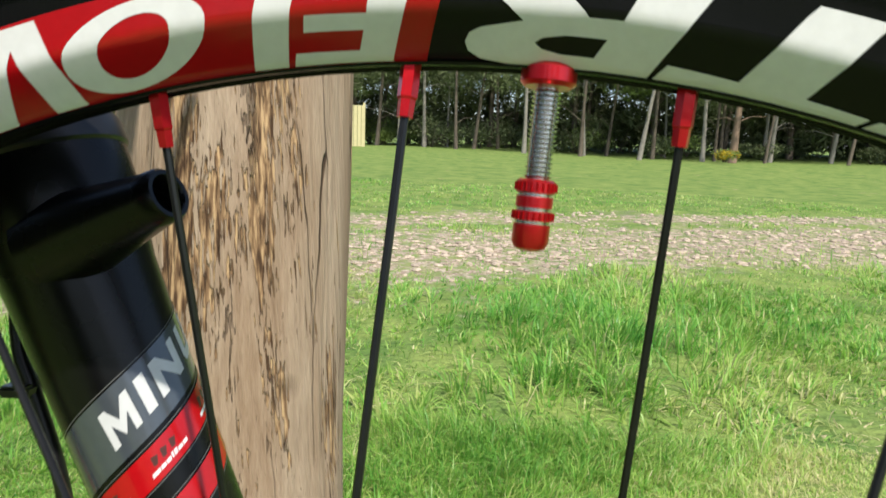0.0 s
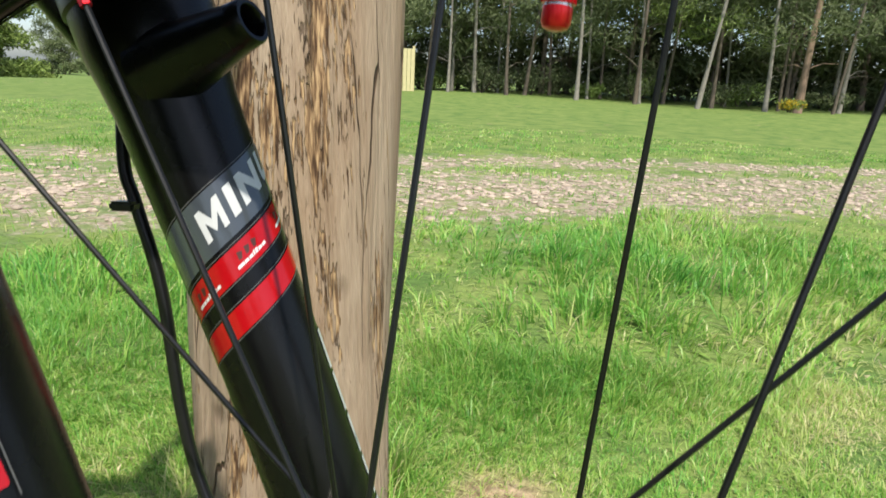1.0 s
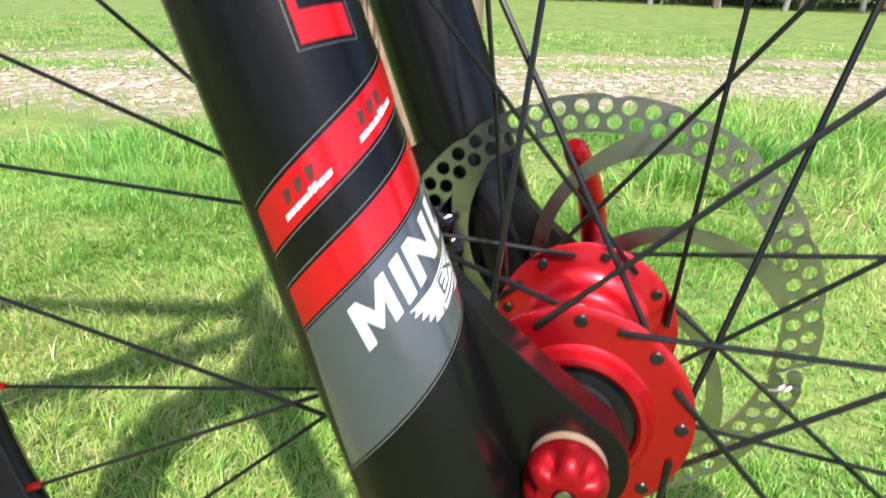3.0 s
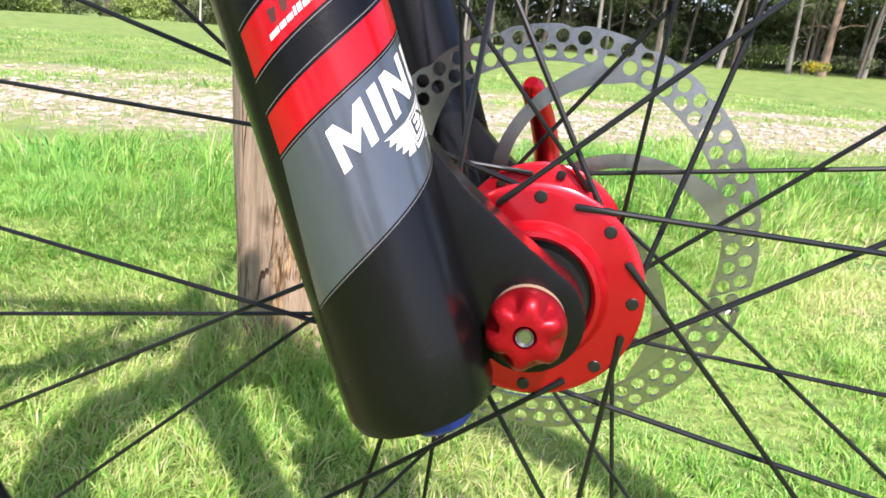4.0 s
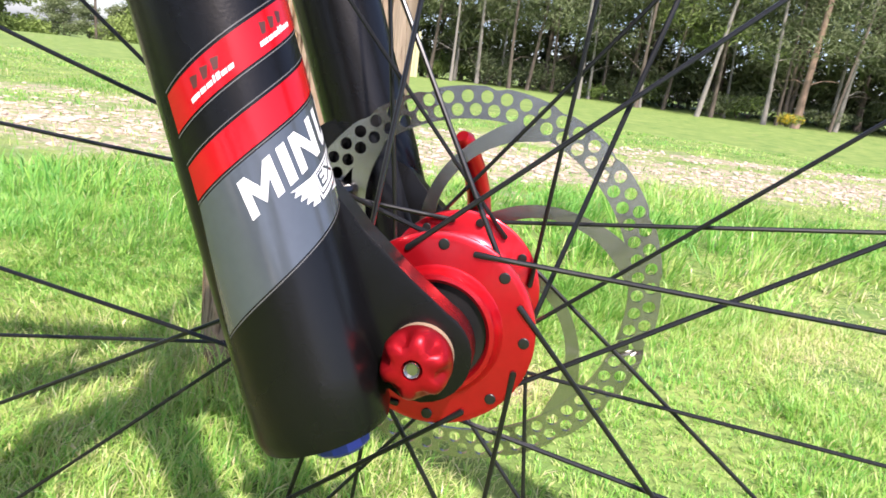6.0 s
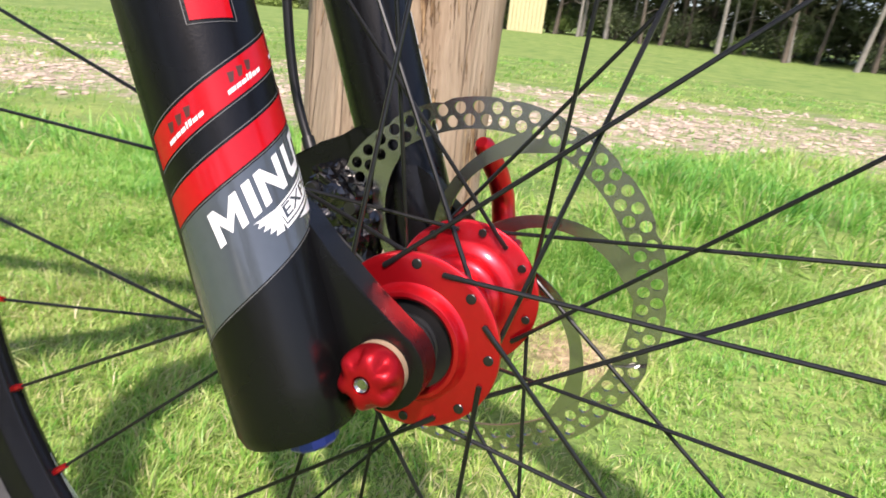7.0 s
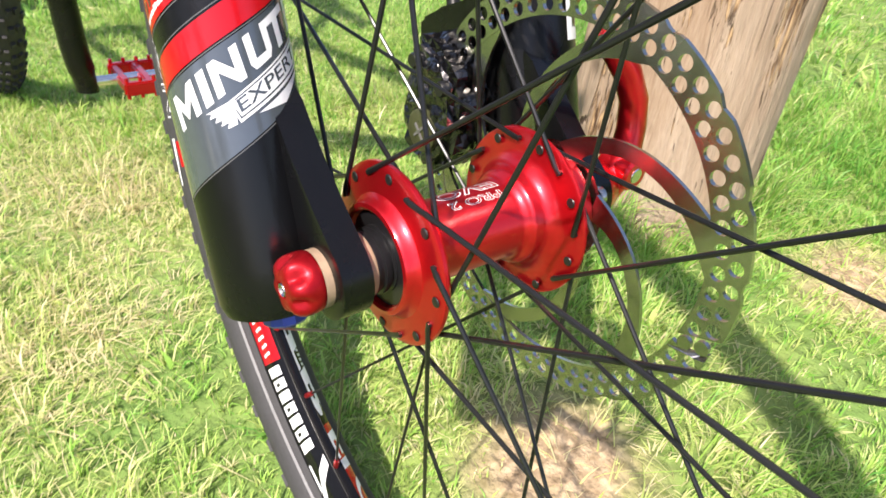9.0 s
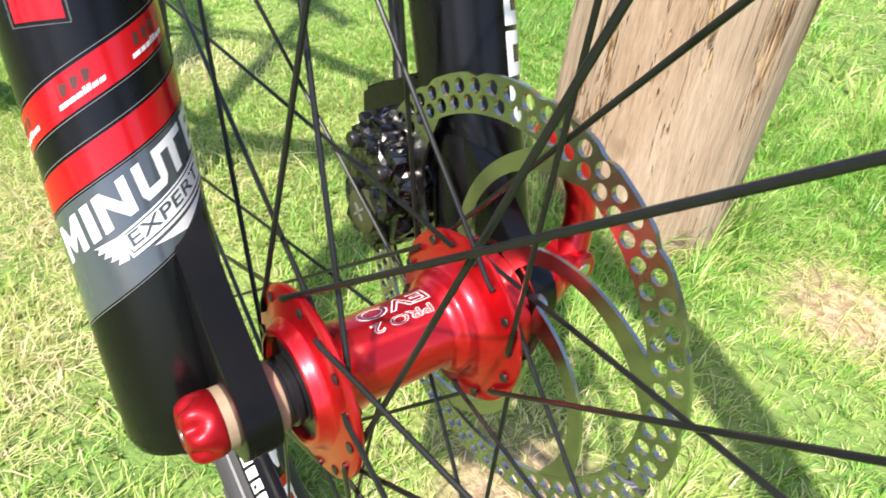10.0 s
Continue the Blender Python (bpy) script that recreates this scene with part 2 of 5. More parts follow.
    for middle, half in TRACKS:
        off = math_node("ABSOLUTE", math_node("SUBTRACT", xyz.outputs[1], 3.75 * PATH_DIR.x + middle), 0)
        one = n.new("ShaderNodeMapRange")
        one.inputs["From Min"].default_value, one.inputs["From Max"].default_value = half + 0.15, half - 0.20
        l.new(math_node("ADD", off, wobble), one.inputs[0])
        cover = one.outputs[0] if cover is None else math_node("MAXIMUM", cover, one.outputs[0])
    speck = n.new("ShaderNodeMapRange")
    speck.inputs["From Min"].default_value, speck.inputs["From Max"].default_value = 0.42, 0.60
    l.new(noise_at(14, 6), speck.inputs[0])
    cover = math_node("MULTIPLY", cover, math_node("ADD", math_node("MULTIPLY", speck.outputs[0], 0.8), 0.2))
    l.new(mix(cover, turf, gravel), p.inputs["Base Color"])
    b = n.new("ShaderNodeBump")
    b.inputs["Strength"].default_value, b.inputs["Distance"].default_value = 0.8, 0.03
    l.new(noise_at(35, 6), b.inputs["Height"])
    l.new(b.outputs[0], p.inputs["Normal"])
    return m


def fall(x, y):
    """How far the meadow sinks towards its open far end."""
    return 0.032 * min(40.0, max(0.0, -x - 7)) * min(1.0, max(0.0, (y - 9) / 20))


def ground_height(x, y):
    near = noise.noise(Vector((x * 0.9, y * 0.9, 3.1))) * 0.012
    far = noise.noise(Vector((x * 0.08, y * 0.08, 7.7))) * min(0.25, max(0.0, (math.hypot(x, y) - 3) * 0.03))
    return near * min(1.0, math.hypot(x, y) * 1.5) + far - fall(x, y)


def ground_sheet():
    ticks = [0.0]
    while ticks[-1] < 700:
        ticks.append(ticks[-1] + max(0.14, ticks[-1] * 0.07))
    ticks = [-t for t in reversed(ticks[1:])] + ticks
    bm = bmesh.new()
    grid = [[bm.verts.new((x, y, ground_height(x, y))) for x in ticks] for y in ticks]
    for a, b in zip(grid, grid[1:]):
        for i in range(len(ticks) - 1):
            bm.faces.new((a[i], a[i + 1], b[i + 1], b[i]))
    return tagged(part("ground", bm, ground_material()), "mown green meadow with bare patches and a pale gravel track", "meadow", kind="structure")


ground_sheet()

# ---- the bicycle's root ----
bicycle = new("bicycle")
bicycle.matrix_world = BIKE
tagged(bicycle, "black mountain bike with red hub, standing on grass", "bicycle")


# ---- fork ----
LEG_DIR = Vector((-0.3437, 0, 0.9391)).normalized()
LEG_FWD = Vector((LEG_DIR.z, 0, -LEG_DIR.x))


def leg_point(side, s, phi, r):
    """A place on a fork leg: s metres up from its foot, phi degrees round from its outer-right face to its front."""
    a = radians(phi)
    flare = max(0.0, min(1.0, (s - 0.18) / 0.08))
    return Vector((-0.0248, 0.068 if side > 0 else -0.064, -0.0265)) + LEG_DIR * s - LEG_FWD * 0.0018 * flare + r * (math.cos(a) * Vector((0, -1, 0)) + math.sin(a) * LEG_FWD)


def leg_radius(s):
    return float(np.interp(s, (0, 0.16, 0.22, 0.266), (0.0203, 0.0203, 0.0213, 0.0226)))


def leg_body(side):
    profile = [(0.0150, 0.0), (0.0190, 0.0012), (0.0203, 0.005), (0.0205, 0.02), (0.0203, 0.08), (0.0203, 0.16), (0.0213, 0.22), (0.0226, 0.266), (0.0242, 0.280), (0.0258, 0.289), (0.0262, 0.307), (0.0252, 0.312), (0.0185, 0.314)]
    bm = bmesh.new()
    rings = [[bm.verts.new(leg_point(side, s, 360 * k / 72, r)) for k in range(72)] for r, s in profile]
    for a, b in zip(rings, rings[1:]):
        for k in range(72):
            bm.faces.new((a[k], a[(k + 1) % 72], b[(k + 1) % 72], b[k]))
    bm.faces.new(rings[0])
    bm.faces.new(rings[-1])
    return bm


def dropout(side):
    """The arm that reaches forward from the foot of a leg and holds the axle in a loop."""
    outline = []
    centre = Vector((0.0, 0.0))
    for k in range(15):
        a = radians(-125 + 190 * k / 14)
        outline.append((0.0148 * math.cos(a), 0.0148 * math.sin(a)))
    outline += [(-0.006, 0.0225), (-0.020, 0.034), (-0.032, 0.046), (-0.045, 0.052), (-0.043, 0.02), (-0.036, -0.012), (-0.024, -0.0215)]
    bm = bmesh.new()
    ya, yb = (0.0637, 0.0523) if side > 0 else (-0.0602, -0.0488)
    mid = []
    for y, grow in ((ya, -0.0014), (ya * 0.97 + yb * 0.03, 0.0), (yb * 0.97 + ya * 0.03, 0.0), (yb, -0.0014)):
        mid.append([bm.verts.new((x * (1 + grow / 0.02), y, z * (1 + grow / 0.02))) for x, z in outline])
    n = len(outline)
    for a, b in zip(mid, mid[1:]):
        for k in range(n):
            bm.faces.new((a[k], a[(k + 1) % n], b[(k + 1) % n], b[k]))
    bmesh.ops.triangle_fill(bm, edges=[bm.edges.get((mid[0][k], mid[0][(k + 1) % n])) for k in range(n)], use_beauty=True)
    bmesh.ops.triangle_fill(bm, edges=[bm.edges.get((mid[-1][k], mid[-1][(k + 1) % n])) for k in range(n)], use_beauty=True)
    return bm


K = radians(1) * 0.0203  # arc length of a degree round a leg


def on_leg(side, lift):
    return lambda u, v: leg_point(side, v, u / K, leg_radius(v) + lift)


def helix(s0, p0, p1, slope, width, s_skew=0.0):
    """An oblique band round a leg: the outline in arc length and height."""
    k = radians(1) * 0.0203
    return [(p0 * k, s0 + slope * p0), (p1 * k, s0 + slope * p1), (p1 * k, s0 + slope * p1 + width), ((p0 + s_skew) * k, s0 + slope * p0 + width)]


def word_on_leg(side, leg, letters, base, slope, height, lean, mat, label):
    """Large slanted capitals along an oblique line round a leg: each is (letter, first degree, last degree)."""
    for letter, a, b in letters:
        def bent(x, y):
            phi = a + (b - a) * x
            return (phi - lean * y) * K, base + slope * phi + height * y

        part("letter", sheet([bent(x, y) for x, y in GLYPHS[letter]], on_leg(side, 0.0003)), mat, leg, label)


def band_marks(side, leg, low, sl, first, turn):
    """Small marks on a red band: three dark strokes over a row of narrow white bars."""
    for k in range(4):
        a = first + turn * k
        for i in range(3):
            q = a + 3.5 + 8.6 * i
            part("small_mark", sheet([(q * K, low + 0.0047 + sl * q), ((q + 3.4) * K, low + 0.0052 + sl * q), ((q + 5.4) * K, low + 0.0080 + sl * q), ((q - 0.6) * K, low + 0.0077 + sl * q)], on_leg(side, 0.0003)), DARK_RED, leg, "dark slanted mark")
        q = a
        for wide, tall in ((7.2, 0.0012), (4.4, 0.0012), (4.4, 0.0012), (1.6, 0.0018), (3.0, 0.0017), (4.4, 0.0012), (4.4, 0.0012)):
            part("small_bar", sheet(helix(low + 0.0021, q, q + wide, sl, tall), on_leg(side, 0.0003)), WHITE_DECAL, leg, "small white bar")
            q += wide + 0.9


def right_decals(leg):
    """Bands and marks on the right leg, from its grey foot field upwards."""
    side, sl, lo, hi = -1, 0.00018, -26, 196
    part("grey_field", sheet([((lo - 12) * K, 0.0370), (196 * K, 0.0850), (196 * K, 0.1125), (lo * K, 0.0725)], on_leg(side, 0.0002)), GREY_PAINT, leg, "dark grey painted field")
    part("red_band", sheet(helix(0.0784, lo, hi, sl, 0.0088), on_leg(side, 0.00025)), RED_DECAL, leg, "glossy red oblique band")
    part("red_band", sheet(helix(0.0959, lo, hi, sl, 0.0098), on_leg(side, 0.00025)), RED_DECAL, leg, "glossy red oblique band with small marks")
    for s0 in (0.0776, 0.0880, 0.0950, 0.1066):
        part("pinstripe", sheet(helix(s0, lo - 1, hi, sl, 0.00028), on_leg(side, 0.00025)), PINSTRIPE, leg, "thin grey pinstripe")
    part("pinstripe", sheet([((lo - 12) * K, 0.0362), (196 * K, 0.0842), (196 * K, 0.0845), ((lo - 12) * K, 0.0365)], on_leg(side, 0.00025)), PINSTRIPE, leg, "thin grey pinstripe below the grey field")
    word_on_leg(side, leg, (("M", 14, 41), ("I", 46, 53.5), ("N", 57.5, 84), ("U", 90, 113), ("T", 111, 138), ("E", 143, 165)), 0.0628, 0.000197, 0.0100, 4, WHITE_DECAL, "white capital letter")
    band_marks(side, leg, 0.0959, sl, -5, 57)
    # a winged banner with its word
    def along(a, up):
        return a * K, 0.0580 + 0.000197 * a + up

    part("wing", sheet([along(44, 0.0035), along(63, 0.0024), along(70, 0.0019), along(68.5, -0.0052), along(60, -0.0045), along(62, -0.0031), along(55, -0.0026), along(57.5, -0.0012), along(50.5, -0.0006), along(53.5, 0.0008), along(46.5, 0.0014), along(49, 0.0026)], on_leg(side, 0.0003)), WHITE_DECAL, leg, "white feathered wing")
    part("banner", sheet([along(64, 0.0023), along(71.5, -0.0055), along(158, -0.0058), along(151, 0.0036)], on_leg(side, 0.00036), holes=[[along(66.3, 0.0018), along(72.3, -0.0046), along(155.6, -0.0049), along(149.8, 0.0030)]]), WHITE_DECAL, leg, "white banner frame")
    part("banner_field", sheet([along(67.3, 0.0013), along(73.0, -0.0040), along(154.2, -0.0043), along(148.8, 0.0024)], on_leg(side, 0.00032)), WHITE_DECAL, leg, "white banner field")
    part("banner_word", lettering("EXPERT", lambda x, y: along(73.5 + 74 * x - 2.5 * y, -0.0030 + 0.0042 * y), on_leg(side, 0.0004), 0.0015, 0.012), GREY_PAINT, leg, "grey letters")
    part("banner_tail", sheet([along(88, -0.0067), along(150, -0.0068), along(117, -0.0106)], on_leg(side, 0.0003)), WHITE_DECAL, leg, "white pointed tail")
    # a column of large red shapes up the front of the leg
    a, b = 38 * K, 73 * K
    thick = 5 * K

    def red(outline, hole=()):
        part("red_block", sheet(outline, on_leg(side, 0.00025), holes=hole), RED_DECAL, leg, "large red block")

    def box(x0, x1, y0, y1, cut_by=0.0013):
        return [(x0 + cut_by, y0), (x1 - cut_by, y0), (x1, y0 + cut_by), (x1, y1 - cut_by), (x1 - cut_by, y1), (x0 + cut_by, y1), (x0, y1 - cut_by), (x0, y0 + cut_by)]

    def hook(s0, s1, s2, s3):
        red([(a, s0), (b, s0), (b, s1), (a + thick, s1), (a + thick, s2), (b, s2), (b, s3), (a + 0.0013, s3), (a, s3 - 0.0013)])

    hook(0.1288, 0.1352, 0.1407, 0.1462)
    red(box(a, b, 0.1490, 0.1655), [[(a + thick, 0.1541), (b - 1.5 * thick, 0.1541), (b - 1.5 * thick, 0.1601), (a + thick, 0.1601)]])
    for s0, s1 in ((0.1672, 0.1698), (0.1724, 0.1782), (0.1815, 0.1872), (0.1892, 0.1944), (0.1990, 0.2042)):
        red(box(a, b, s0, s1, 0.0004))
    red(box(a, b, 0.2072, 0.2236), [[(a + thick, 0.2122), (b - 1.5 * thick, 0.2122), (b - 1.5 * thick, 0.2184), (a + thick, 0.2184)]])
    for s0, s1 in ((0.2268, 0.2318), (0.2350, 0.2400), (0.2432, 0.2482)):
        red(box(a, b, s0, s1, 0.0004))
    # fine grey line round the column
    for x0, x1, y0, y1 in ((a - 0.0011, b + 0.0011, 0.1277, 0.12785), (a - 0.0011, a - 0.00085, 0.12785, 0.2500), (b + 0.00085, b + 0.0011, 0.12785, 0.1718), (b + 0.00085, b + 0.0011, 0.1790, 0.2500)):
        part("pinstripe", sheet([(x0, y0), (x1, y0), (x1, y1), (x0, y1)], on_leg(side, 0.00025)), PINSTRIPE, leg, "thin grey pinstripe")


def left_decals(leg):
    """Bands and marks on the left leg: the grey field above, two red bands below it."""
    side, sl, lo, hi = 1, 0.00018, -62, 196
    part("grey_field", sheet(helix(0.2065, lo, hi, sl, 0.0205), on_leg(side, 0.0002)), GREY_PAINT, leg, "dark grey painted field")
    part("red_band", sheet(helix(0.1934, lo, hi, sl, 0.0104), on_leg(side, 0.00025)), RED_DECAL, leg, "glossy red oblique band with small marks")
    part("red_band", sheet(helix(0.1760, lo, hi, sl, 0.0096), on_leg(side, 0.00025)), RED_DECAL, leg, "glossy red oblique band")
    for s0 in (0.1926, 0.2046, 0.1752, 0.1864, 0.2277):
        part("pinstripe", sheet(helix(s0, lo, hi, sl, 0.00028), on_leg(side, 0.00025)), PINSTRIPE, leg, "thin grey pinstripe")
    band_marks(side, leg, 0.1934, sl, -29, 57)
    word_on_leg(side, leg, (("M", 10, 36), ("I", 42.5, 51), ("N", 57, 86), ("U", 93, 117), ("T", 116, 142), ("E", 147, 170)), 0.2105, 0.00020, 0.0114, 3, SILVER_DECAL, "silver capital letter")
    for i in range(5):
        s0 = 0.077 + 0.0185 * i
        part("white_block", sheet([(99 * K, s0), (145 * K, s0), (145 * K, s0 + 0.0165), (99 * K, s0 + 0.0165)], on_leg(side, 0.00025), holes=[[(111 * K, s0 + 0.005), (136 * K, s0 + 0.005), (136 * K, s0 + 0.0115), (111 * K, s0 + 0.0115)]]), WHITE_DECAL, leg, "white block")


def fork_leg(side):
    leg = part("fork_leg", leg_body(side), BLACK_PAINT, bicycle, "matt black fork leg with red, grey and white graphics")
    part("dropout", dropout(side), BLACK_PAINT, leg, "matt black forged dropout")
    (right_decals if side < 0 else left_decals)(leg)
    return leg


right_leg = fork_leg(-1)
left_leg = fork_leg(1)


def collar(side):
    """The dust seal at the top of a leg."""
    bm = bmesh.new()
    rings = []
    for r, q in ((0.0262, 0.3075), (0.0272, 0.3085), (0.0272, 0.3160), (0.0262, 0.3178), (0.0190, 0.3185)):
        rings.append([bm.verts.new(leg_point(side, q - 0.003, 360 * k / 48, r)) for k in range(48)])
    for a, b in zip(rings, rings[1:]):
        for k in range(48):
            bm.faces.new((a[k], a[(k + 1) % 48], b[(k + 1) % 48], b[k]))
    bm.faces.new(rings[0])
    bm.faces.new(rings[-1])
    return bm


def stanchion(side):
    return tube([leg_point(side, 0.30, 0, 0), leg_point(side, 0.42, 0, 0)], 0.016, 32)


for side, leg in ((-1, right_leg), (1, left_leg)):
    part("dust_seal", collar(side), PLASTIC, leg, "black rubber dust seal")
    part("stanchion", stanchion(side), RIM_BLACK, leg, "black anodised upper tube")
# the boss with an open end on the left leg, and the brace behind the legs
boss_at, boss_end = Vector((-0.118, 0.056, 0.2345)), Vector((-0.0755, 0.0445, 0.2510))
boss_way = (boss_end - boss_at).normalized()
reach = (boss_end - boss_at).length
aim = Matrix.Translation(boss_at) @ Vector((0, 1, 0)).rotation_difference(boss_way).to_matrix().to_4x4()
part("boss", lathe([(0.0150, 0.0), (0.0130, reach * 0.3), (0.0103, reach * 0.6), (0.0082, reach - 0.006), (0.0078, reach - 0.001), (0.0071, reach), (0.0058, reach), (0.0051, reach - 0.001), (0.0050, reach - 0.011)], 40, m=aim), BLACK_PAINT, left_leg, "satin black tapered boss with an open end")
brace = tube([leg_point(1, 0.285, -90, 0.012), leg_point(1, 0.325, -90, 0.030), leg_point(1, 0.355, -90, 0.036) + Vector((0, -0.030, 0)), leg_point(-1, 0.355, -90, 0.036) + Vector((0, 0.030, 0)), leg_point(-1, 0.325, -90, 0.030), leg_point(-1, 0.285, -90, 0.012)], [0.012, 0.011, 0.0095, 0.0095, 0.011, 0.012], 16)
part("fork_brace", brace, BLACK_PAINT, bicycle, "matt black brace joining the fork legs")
part("crown", block((0.045, 0.168, 0.034), Matrix.Translation(leg_point(1, 0.425, 0, 0) + Vector((0, -0.066, 0))) @ Matrix.Rotation(radians(-21.6), 4, "Y"), 0.008), BLACK_PAINT, bicycle, "matt black fork crown")
foot = leg_point(-1, 0, 0, 0)
knob_at = foot + LEG_FWD * 0.0035
part("rebound_knob", tube([knob_at + LEG_DIR * 0.001, knob_at - LEG_DIR * 0.0046, knob_at - LEG_DIR * 0.0058], [0.0086, 0.0086, 0.0074], 12), BLUE, right_leg, "blue anodised adjuster knob", smooth=False)


# ---- front wheel ----
HOLE = 79.4  # the angle of one spoke hole in the rim
R_RIM = 0.2755
RIM_AT = Vector((0.0020, 0.0010, 0.0028))  # the rim sits a little off the axle's middle


RIM_WALL = ((0.2748, 0.0026), (0.2757, 0.0040), (0.2764, 0.00463), (0.2793, 0.00727), (0.2800, 0.0079), (0.2807, 0.0084), (0.2822, 0.0097), (0.2829, 0.0102), (0.2836, 0.0106), (0.2845, 0.0108), (0.2980, 0.0126))  # radius and half width of the rim's wall


def rim_profile():
    half = [(r, -y) for r, y in RIM_WALL] + [(0.3000, -0.0134), (0.3002, -0.0126), (0.2960, -0.0116)]
    return half + [(r, -y) for r, y in reversed(half)]


rim = part("front_rim", lathe(rim_profile(), 200, closed=True), RIM_BLACK, bicycle, "black aluminium rim with red and white graphics")
rim.location = RIM_AT


def on_rim(side, lift=0.00012):
    """Places degrees round the rim and 0 to 1 up its wall, which folds inwards at its middle."""
    def place(u, v):
        r = 0.2761 + 0.0150 * v
        y = float(np.interp(r, [q[0] for q in RIM_WALL], [q[1] for q in RIM_WALL]))
        steep = 0.7 if r < 0.2832 else 0.12
        return polar(r - lift * steep, u, side * (y + lift))

    return place


def rim_mark(side, outline, mat, label, holes=(), lift=0.00015):
    bm = sheet(outline, lambda u, v: Vector((u, v, 0)), 0.7, holes)
    # one more fold along the crease of the wall
    for v in (-0.02, 0.03, 0.23, 0.29, 0.407, 0.453, 0.50, 0.56, 0.62, 0.80):
        bmesh.ops.bisect_plane(bm, geom=bm.verts[:] + bm.edges[:] + bm.faces[:], plane_co=(0, v, 0), plane_no=(0, 1, 0), dist=1e-6)
    lay = on_rim(side, lift)
    for v in bm.verts:
        v.co = lay(v.co.x, v.co.y)
    part("rim_mark", bm, mat, rim, label)


def leaning_ring(cx, cy, rx, ry, n=36):
    """An oval that leans along the rim."""
    return [(u - 2.1 * (v - cy), v) for u, v in ellipse(cx, cy, rx, ry, n)]


for side in (-1, 1):
    for turn in (152, 332) if side > 0 else (0,):
        def shift(pts, q=turn):
            return [(u + q, v) for u, v in pts]

        rim_mark(side, shift([(90.0, -0.07), (88.9, 0.99), (111, 0.99), (111, -0.07)]), RED_DECAL, "red field on the rim")
        for shape in (
            [(104.5, -0.06), (105.95, -0.06), (106.07, 0.69), (106.3, 0.95), (104.75, 0.95)],
            [(107.8, -0.06), (109.4, -0.06), (108.5, 0.95), (106.3, 0.95), (106.07, 0.69)],
            [(95.66, -0.06), (97.1, -0.06), (96.1, 0.78), (98.5, 0.78), (98.2, 0.96), (94.45, 0.96)],
            [(91.35, -0.06), (95.4, -0.06), (95.2, 0.07), (92.62, 0.06), (92.33, 0.265), (94.68, 0.276), (94.5, 0.445), (92.13, 0.432), (91.7, 0.96), (90.05, 0.96)],
        ):
            rim_mark(side, shift(shape), WHITE_DECAL, "white slanted block", lift=0.00025)
        rim_mark(side, shift(leaning_ring(101.35, 0.43, 2.95, 0.47)), WHITE_DECAL, "white oval ring", [shift(leaning_ring(101.35, 0.41, 1.5, 0.32, 30))], 0.00025)
        rim_mark(side, shift([(81.3, -0.07), (86.75, -0.07), (87.85, -0.03), (88.35, 0.05), (88.46, 0.14), (88.3, 0.23), (87.86, 0.29), (86.31, 0.367), (87.11, 0.554), (87.9, 0.96), (85.4, 0.96), (84.53, 0.60), (83.96, 0.446), (82.71, 0.45), (82.43, 0.67), (82.1, 0.96), (79.55, 0.96), (79.92, 0.786)]), WHITE_DECAL, "white slanted block with an oval hole", [shift([(85.81, 0.158), (85.53, 0.212), (84.68, 0.253), (83.14, 0.253), (83.48, 0.058), (84.77, 0.062), (85.5, 0.10)])], 0.00025)
        for bar in ([(81.09, -0.07), (80.7, 0.09), (77.96, 0.056), (76.69, 0.818), (76.4, 0.96), (73.9, 0.96), (74.2, 0.81), (75.38, 0.042), (72.87, 0.024), (73.15, -0.07)], [(72.9, -0.07), (72.5, 0.03), (60.1, 0.03), (60.1, -0.07)], [(63.1, 0.10), (65.9, 0.10), (70.3, 0.72), (67.7, 0.72)], [(60.5, 0.78), (70.5, 0.78), (70.1, 0.96), (60.7, 0.96)]):
            rim_mark(side, shift(bar), WHITE_DECAL, "white slanted bar", lift=0.00025)
rim_mark(-1, [(222.3, 0.06), (230.2, 0.06), (230.2, 1.34), (222.3, 1.34)], RED_DECAL, "red panel on the rim")
for i in range(5):
    q = 223.3 + 1.3 * i
    rim_mark(-1, [(q, 0.40), (q + 0.45, 0.40), (q + 0.75, 1.0 - 0.1 * (i % 2)), (q + 0.3, 1.0 - 0.1 * (i % 2))], WHITE_DECAL, "thin white stroke", lift=0.00025)
for i in range(7):
    q = 230.9 + 1.95 * i
    rim_mark(-1, [(q, 0.22), (q + 1.5, 0.22), (q + 1.5, 1.16), (q, 1.16)], WHITE_DECAL, "white block", [[(q + 0.5, 0.5), (q + 1.0, 0.5), (q + 1.0, 0.88), (q + 0.5, 0.88)]] if i % 2 else (), 0.00025)
rim_mark(-1, [(245.6, 0.03), (247.4, 0.03), (252.5, 1.3), (250.3, 1.3)], WHITE_DECAL, "white slanted bar", lift=0.00025)
rim_mark(-1, [(245.8, 1.05), (249.5, 1.05), (249.8, 1.3), (245.6, 1.3)], WHITE_DECAL, "white bar", lift=0.00025)
rim_mark(-1, [(253.0, 0.03), (258.0, 0.03), (258.3, 0.2), (253.3, 0.2)], WHITE_DECAL, "white bar", lift=0.00025)
rim_mark(1, [(222.6, 0.10), (226.0, 0.10), (226.0, 0.9), (222.6, 0.9)], RED_DECAL, "red panel on the rim")
for i in range(14):
    q = 226.6 + 0.75 * i
    rim_mark(1, [(q, 0.25), (q + 0.45, 0.25), (q + 0.45, 0.45), (q, 0.45)], SILVER_DECAL, "tiny pale mark")
